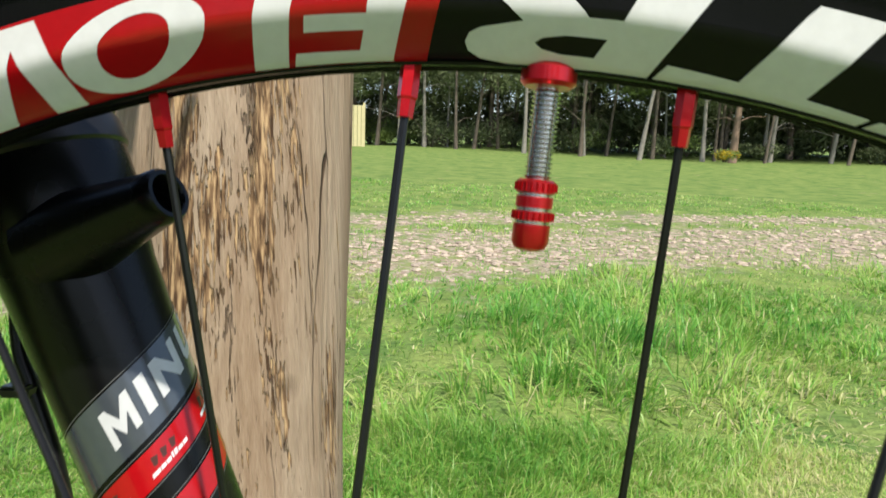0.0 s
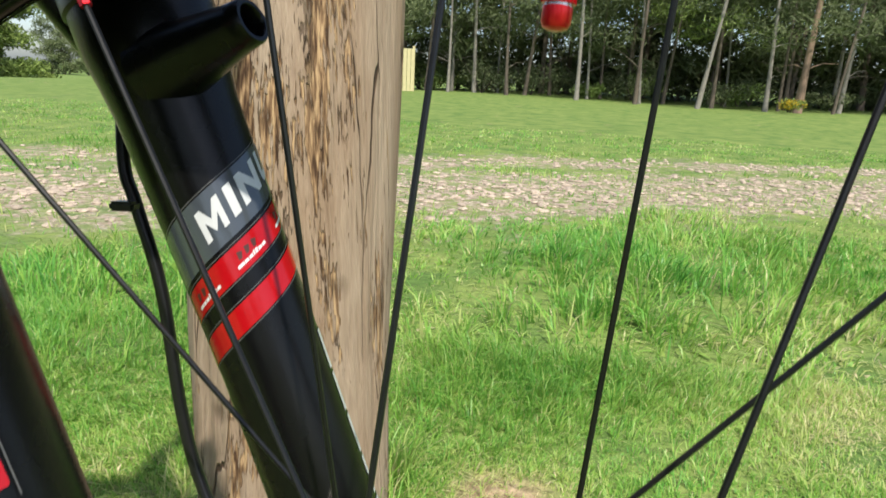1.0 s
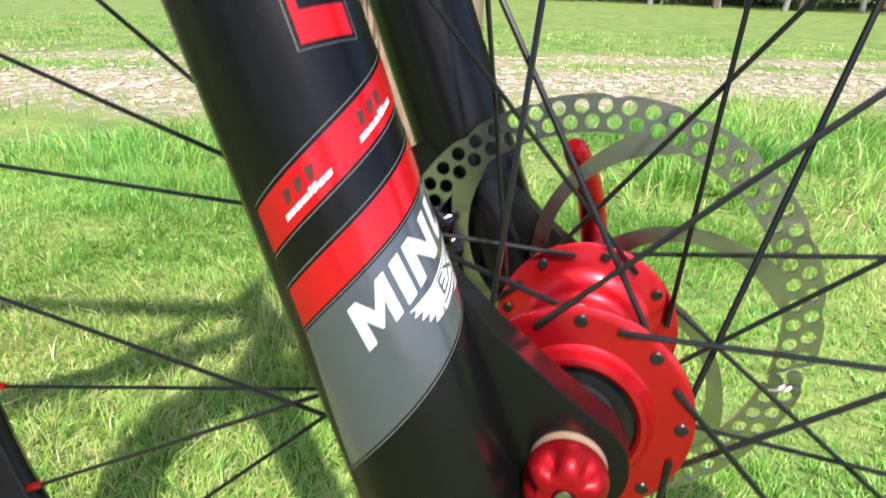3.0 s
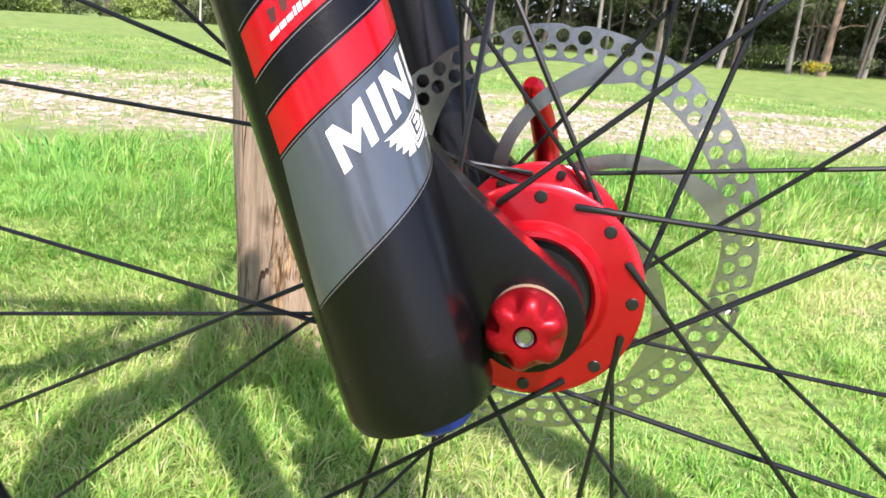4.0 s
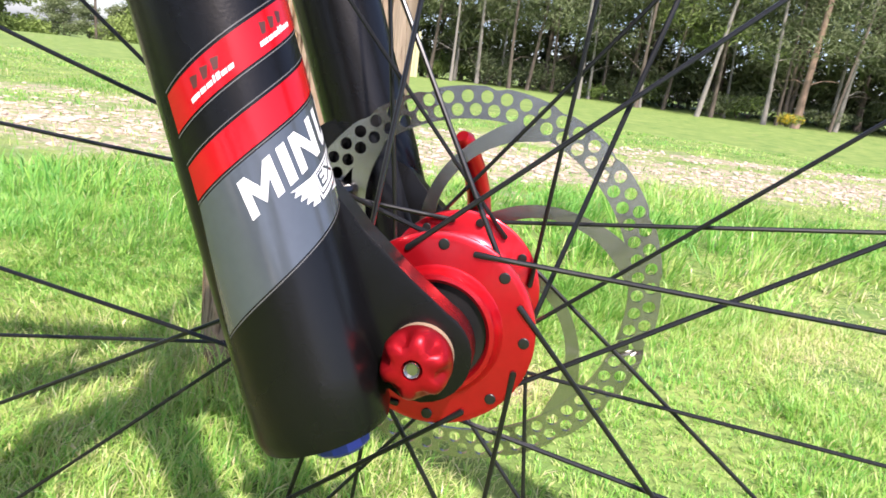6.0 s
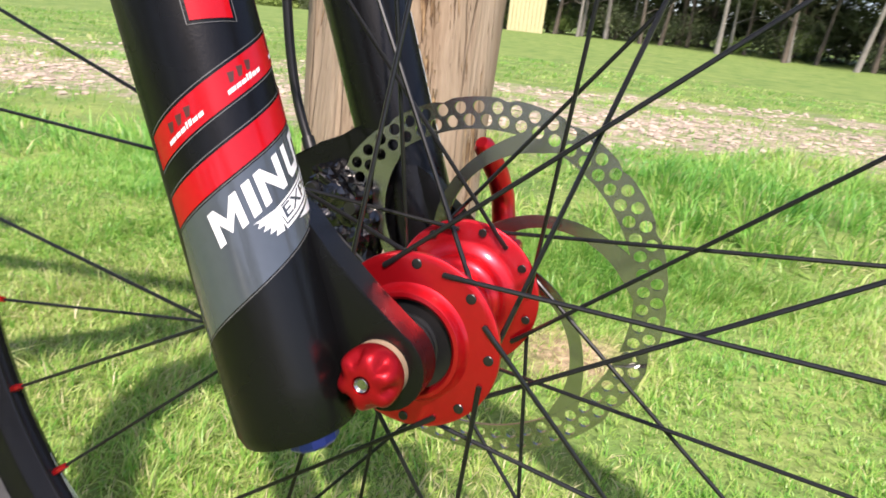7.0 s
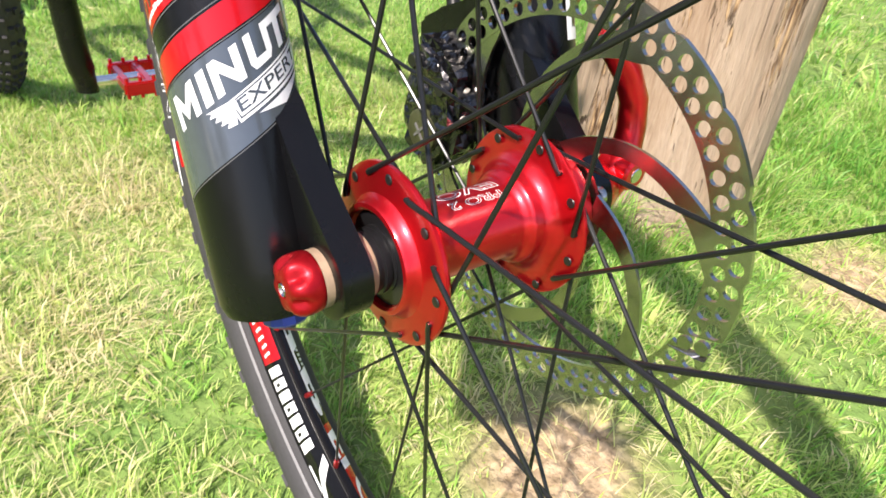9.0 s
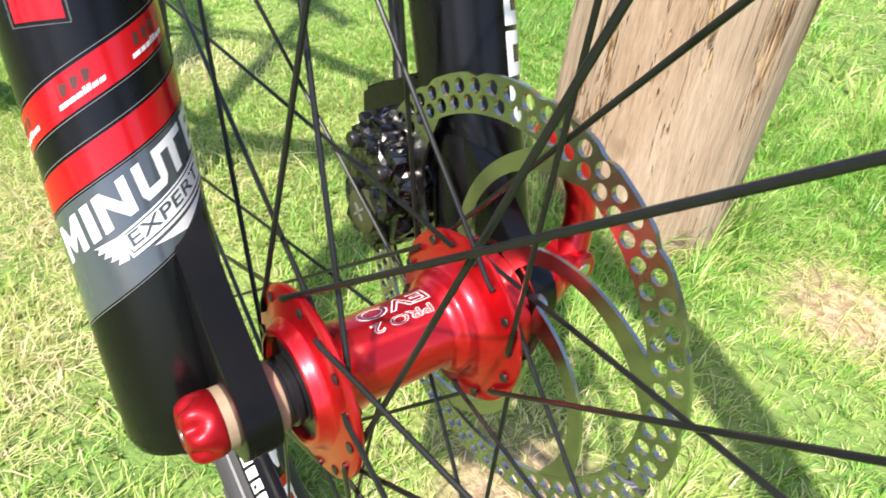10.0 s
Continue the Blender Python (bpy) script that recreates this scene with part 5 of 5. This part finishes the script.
part("shaft", tube([(0, 0, -0.2), (0, 0, 7)], [0.09, 0.07], 10), BARK_GREY, pole)


# ---- grass and pebbles ----
def blade_material(name, stops, through_share):
    """Blades whose hue, from lush to dry, is stored with them, and patches over the meadow."""
    m = bpy.data.materials.new(name)
    m.use_nodes = True
    n, l = m.node_tree.nodes, m.node_tree.links
    p = n["Principled BSDF"]
    p.inputs["Roughness"].default_value = 0.42
    p.inputs["Specular IOR Level"].default_value = 0.5
    hue, ramp = n.new("ShaderNodeAttribute"), n.new("ShaderNodeValToRGB")
    hue.attribute_name = "hue"
    while len(ramp.color_ramp.elements) < len(stops):
        ramp.color_ramp.elements.new(0.5)
    for e, (at, c) in zip(ramp.color_ramp.elements, stops):
        e.position, e.color = at, (*c, 1)
    l.new(hue.outputs["Fac"], ramp.inputs[0])
    l.new(ramp.outputs[0], p.inputs["Base Color"])
    glow, both = n.new("ShaderNodeBsdfTranslucent"), n.new("ShaderNodeMixShader")
    both.inputs[0].default_value = through_share
    l.new(ramp.outputs[0], glow.inputs[0])
    l.new(p.outputs[0], both.inputs[1])
    l.new(glow.outputs[0], both.inputs[2])
    l.new(both.outputs[0], n["Material Output"].inputs[0])
    return m


GRASS = blade_material("grass_blades", [(0.0, (0.10, 0.33, 0.058)), (0.3, (0.185, 0.45, 0.072)), (0.55, (0.33, 0.55, 0.105)), (0.75, (0.51, 0.60, 0.19)), (1.0, (0.72, 0.63, 0.39))], 0.44)


def field(x, y, scale, seed):
    """A smooth random field over the plan, about -1 to 1."""
    out = np.zeros_like(x)
    r = np.random.default_rng(seed)
    for k in range(7):
        a, f, ph = r.random() * 6.283, scale * (0.6 + 1.4 * r.random()), r.random() * 6.283
        out += np.sin(f * (x * np.cos(a) + y * np.sin(a)) + ph + 1.3 * np.sin(0.7 * f * (y * np.cos(a) - x * np.sin(a)) + ph * 2))
    return out / 3.2


HEIGHTS = np.vectorize(ground_height)


def keep_grass(x, y, rng):
    """Thins the grass on the track, on bare earth and inside the post."""
    across = -x * PATH_DIR.y + (y - 3.75) * PATH_DIR.x
    chance = np.ones_like(x)
    for middle, half in TRACKS:
        off = np.abs(across - middle) + 0.26 * field(x, y, 2.4, 11) + 0.22 * field(x, y, 8.0, 12)
        chance *= np.clip((off - half + 0.25) / 0.5, 0.07, 1)
    for sx, sy, size in BARE:
        chance *= np.clip((np.hypot(x - sx, y - sy) + 0.02 * field(x, y, 40, 13) - size * 0.4) / (size * 0.8), 0.25, 1)
    for sx, sy, size in WORN:
        chance *= 1 - 0.35 * np.exp(-((np.hypot(x - sx, y - sy) / size) ** 2))
    chance *= np.clip(0.75 + 0.5 * field(x, y, 9, 14), 0.25, 1)
    chance *= np.hypot(x + 0.30, y - 0.60) > 0.135
    return rng.random(len(x)) < chance


def grass(count, x0, x1, y0, y1, height, width, cell, seed, near=None, cut=None):
    """Blades that stand in tufts: those of a tuft lean outwards and share length and hue."""
    r = np.random.default_rng(seed)
    x, y = x0 + (x1 - x0) * r.random(count), y0 + (y1 - y0) * r.random(count)
    ok = keep_grass(x, y, r)
    if near:
        d = np.hypot(x + 0.1, y - 0.45)
        ok &= r.random(count) < np.clip((near / np.maximum(d, 0.05)) ** 1.6, 0, 1)
    if cut:
        # thins out towards its outer edge
        rim_gap = np.minimum(np.minimum(x - x0, x1 - x), np.minimum(y - y0, y1 - y))
        ok &= r.random(count) < np.clip(rim_gap / 0.9, 0.0, 1)
        ok &= ~((x > cut[0]) & (x < cut[1]) & (y > cut[2]) & (y < cut[3]))
    x, y = x[ok], y[ok]
    n = len(x)
    # tufts: one for each cell of a jittered lattice
    wide = int((x1 - x0) / cell) + 2
    ix, iy = ((x - x0) / cell).astype(int), ((y - y0) / cell).astype(int)
    slot = ix + wide * iy
    jit = r.random((slot.max() + 1, 4))
    cx, cy = x0 + cell * (ix + 0.15 + 0.7 * jit[slot, 0]), y0 + cell * (iy + 0.15 + 0.7 * jit[slot, 1])
    gather = 0.1 + 0.4 * jit[slot, 2]
    ox, oy = x - cx, y - cy
    x, y = x - gather * ox, y - gather * oy
    lush = field(x, y, 3.2, 31) + 0.5 * field(x, y, 11, 32)
    across = -x * PATH_DIR.y + (y - 3.75) * PATH_DIR.x
    verge = np.exp(-((across + 1.95) / 0.55) ** 2)
    tuft = np.clip(0.75 + 0.40 * field(x, y, 5, 21) + 0.25 * field(x, y, 17, 22), 0.35, 1.7) * (0.65 + 0.75 * jit[slot, 3] ** 1.5)
    rough = 1 + 1.5 * verge * np.clip(0.5 + field(x, y, 3, 23), 0, 1.5) * (0.5 + jit[slot, 3])
    h = height * tuft * rough * (0.5 + 0.8 * r.random(n))
    h *= 1 + 1.7 * np.exp(-((np.hypot(x + 0.29, y - 0.565) - 0.140) / 0.04) ** 2)  # longer round the post
    broad = r.random(n) < 0.035
    h = np.where(broad, h * 0.6, h)
    w = width * (0.55 + 0.7 * r.random(n)) * np.where(broad, 3.0, 1.0)
    swirl = 2.2 * field(x, y, 2.0, 41) + 0.8 * field(x, y, 7, 42)
    a = np.arctan2(oy + 0.4 * cell * np.sin(swirl), ox + 0.4 * cell * np.cos(swirl)) + 1.0 * r.normal(size=n)
    lean, bend = np.abs(r.normal(size=n)) * 0.55 + 0.25, r.random(n) * 0.9 + 0.2
    flat = r.random(n) < np.clip(0.14 - 0.2 * lush, 0.05, 0.5)
    lean = np.where(flat, 1.6, lean)
    hue = 0.50 - 0.15 * lush + 0.17 * np.exp(-(np.hypot(x + 0.3, y - 0.1) / 0.7) ** 2) + 0.10 * (jit[slot, 2] - 0.5) - 0.04 * verge + 0.17 * r.normal(size=n) + 0.18 * flat
    dead = r.random(n) < 0.07 + 0.30 * np.exp(-((np.hypot(x + 0.29, y - 0.565) - 0.135) / 0.025) ** 2)
    hue, h = np.where(dead, 0.92, hue), np.where(dead, 0.65 * h, h)
    for sx, sy, size in BARE:
        hue += 0.30 * np.exp(-((np.hypot(x - sx, y - sy) / (1.25 * size)) ** 2))
        near_bare = r.random(n) < 0.8 * np.exp(-((np.hypot(x - sx, y - sy) / size) ** 2))
        flat |= near_bare
        hue = np.where(near_bare, 0.85 + 0.1 * r.normal(size=n), hue)
    for sx, sy, size in WORN:
        worn = np.exp(-((np.hypot(x - sx, y - sy) / size) ** 2))
        hue += 0.22 * worn
        flat |= r.random(n) < 0.35 * worn
    lean = np.where(flat, 1.6, lean)
    hue = np.clip(hue, 0, 1)
    dx, dy = np.cos(a), np.sin(a)
    face = a + 1.57 + 0.7 * r.normal(size=n)
    wx, wy = np.cos(face) * w / 2, np.sin(face) * w / 2
    z = HEIGHTS(x, y) - 0.003
    low = np.where(flat, 0.25, 0.58)
    mx, my, mz = x + dx * h * lean * 0.35, y + dy * h * lean * 0.35, z + h * low
    tx, ty, tz = x + dx * h * lean * (0.75 + 0.4 * bend), y + dy * h * lean * (0.75 + 0.4 * bend), z + h * np.where(flat, 0.2, 1.0 - 0.35 * bend * np.minimum(lean, 1))
    v = np.stack([np.stack([x - wx, y - wy, z], 1), np.stack([x + wx, y + wy, z], 1), np.stack([mx + wx * 0.8, my + wy * 0.8, mz], 1), np.stack([mx - wx * 0.8, my - wy * 0.8, mz], 1), np.stack([tx, ty, tz], 1)], 1)
    me = bpy.data.meshes.new("grass")
    me.vertices.add(5 * n)
    me.vertices.foreach_set("co", v.ravel())
    base = 5 * np.arange(n)[:, None]
    me.loops.add(7 * n)
    me.loops.foreach_set("vertex_index", np.concatenate([base + [0, 1, 2, 3], base + [3, 2, 4]], 1).ravel())
    me.polygons.add(2 * n)
    me.polygons.foreach_set("loop_start", (7 * np.arange(n)[:, None] + [0, 4]).ravel())
    me.update(calc_edges=True)
    me.validate()
    me.attributes.new("hue", "FLOAT", "POINT").data.foreach_set("value", np.repeat(hue, 5))
    me.materials.append(GRASS)
    return me


NEAR, MID = (-1.4, 1.1, -0.5, 1.15), (-3.8, 4.4, -1.5, 4.4)
for name, me, label in (
    ("grass", grass(380000, *NEAR, 0.030, 0.0018, 0.024, 1), "short green meadow grass with dry straw"),
    ("grass", grass(400000, *MID, 0.043, 0.0042, 0.07, 2, cut=NEAR), "tufted green meadow grass beside the track"),
    ("grass", grass(90000, -8, 9, 1.2, 9, 0.035, 0.008, 0.16, 3, cut=MID), "mown green meadow grass beyond the track"),
):
    tagged(new(name, me), label, "grass", kind="stuff")

PEBBLE = material("pale_gravel", (0.56, 0.46, 0.365), rough=0.85, dark=0.45, scale=9, fine=50, spec=0.3)


def pebbles(count, seed):
    r = np.random.default_rng(seed)
    along, lane = -4.5 + 11.5 * r.random(count), r.random(count) < 0.8
    off = np.where(lane, TRACKS[0][0] + 0.85 * (r.random(count) + r.random(count) - 1), TRACKS[1][0] + 0.5 * (r.random(count) + r.random(count) - 1))
    x, y = along * PATH_DIR.x - off * PATH_DIR.y, 3.75 + along * PATH_DIR.y + off * PATH_DIR.x
    base = [(math.cos(k * 1.0472), math.sin(k * 1.0472)) for k in range(6)]
    verts, faces = [], []
    for px, py in zip(x, y):
        s = 0.006 + 0.026 * r.random() ** 3
        z, t, flat = ground_height(px, py), r.random() * 6.283, 0.35 + 0.3 * r.random()
        o = len(verts)
        for lift, grow in ((-0.3, 0.85), (0.35, 1.0), (0.85, 0.55)):
            for c, q in base:
                k = grow * s * (0.75 + 0.5 * r.random())
                verts.append((px + k * (c * math.cos(t) - 0.7 * q * math.sin(t)), py + k * (c * math.sin(t) + 0.7 * q * math.cos(t)), z + lift * s * flat))
        for b in (0, 6):
            faces += [(o + b + k, o + b + (k + 1) % 6, o + b + 6 + (k + 1) % 6, o + b + 6 + k) for k in range(6)]
        faces.append(tuple(o + 12 + k for k in range(6)))
    me = bpy.data.meshes.new("gravel")
    me.from_pydata(verts, [], faces)
    me.materials.append(PEBBLE)
    return me


tagged(new("gravel", pebbles(8000, 4)), "pale loose stones on the worn track", "gravel", kind="stuff")
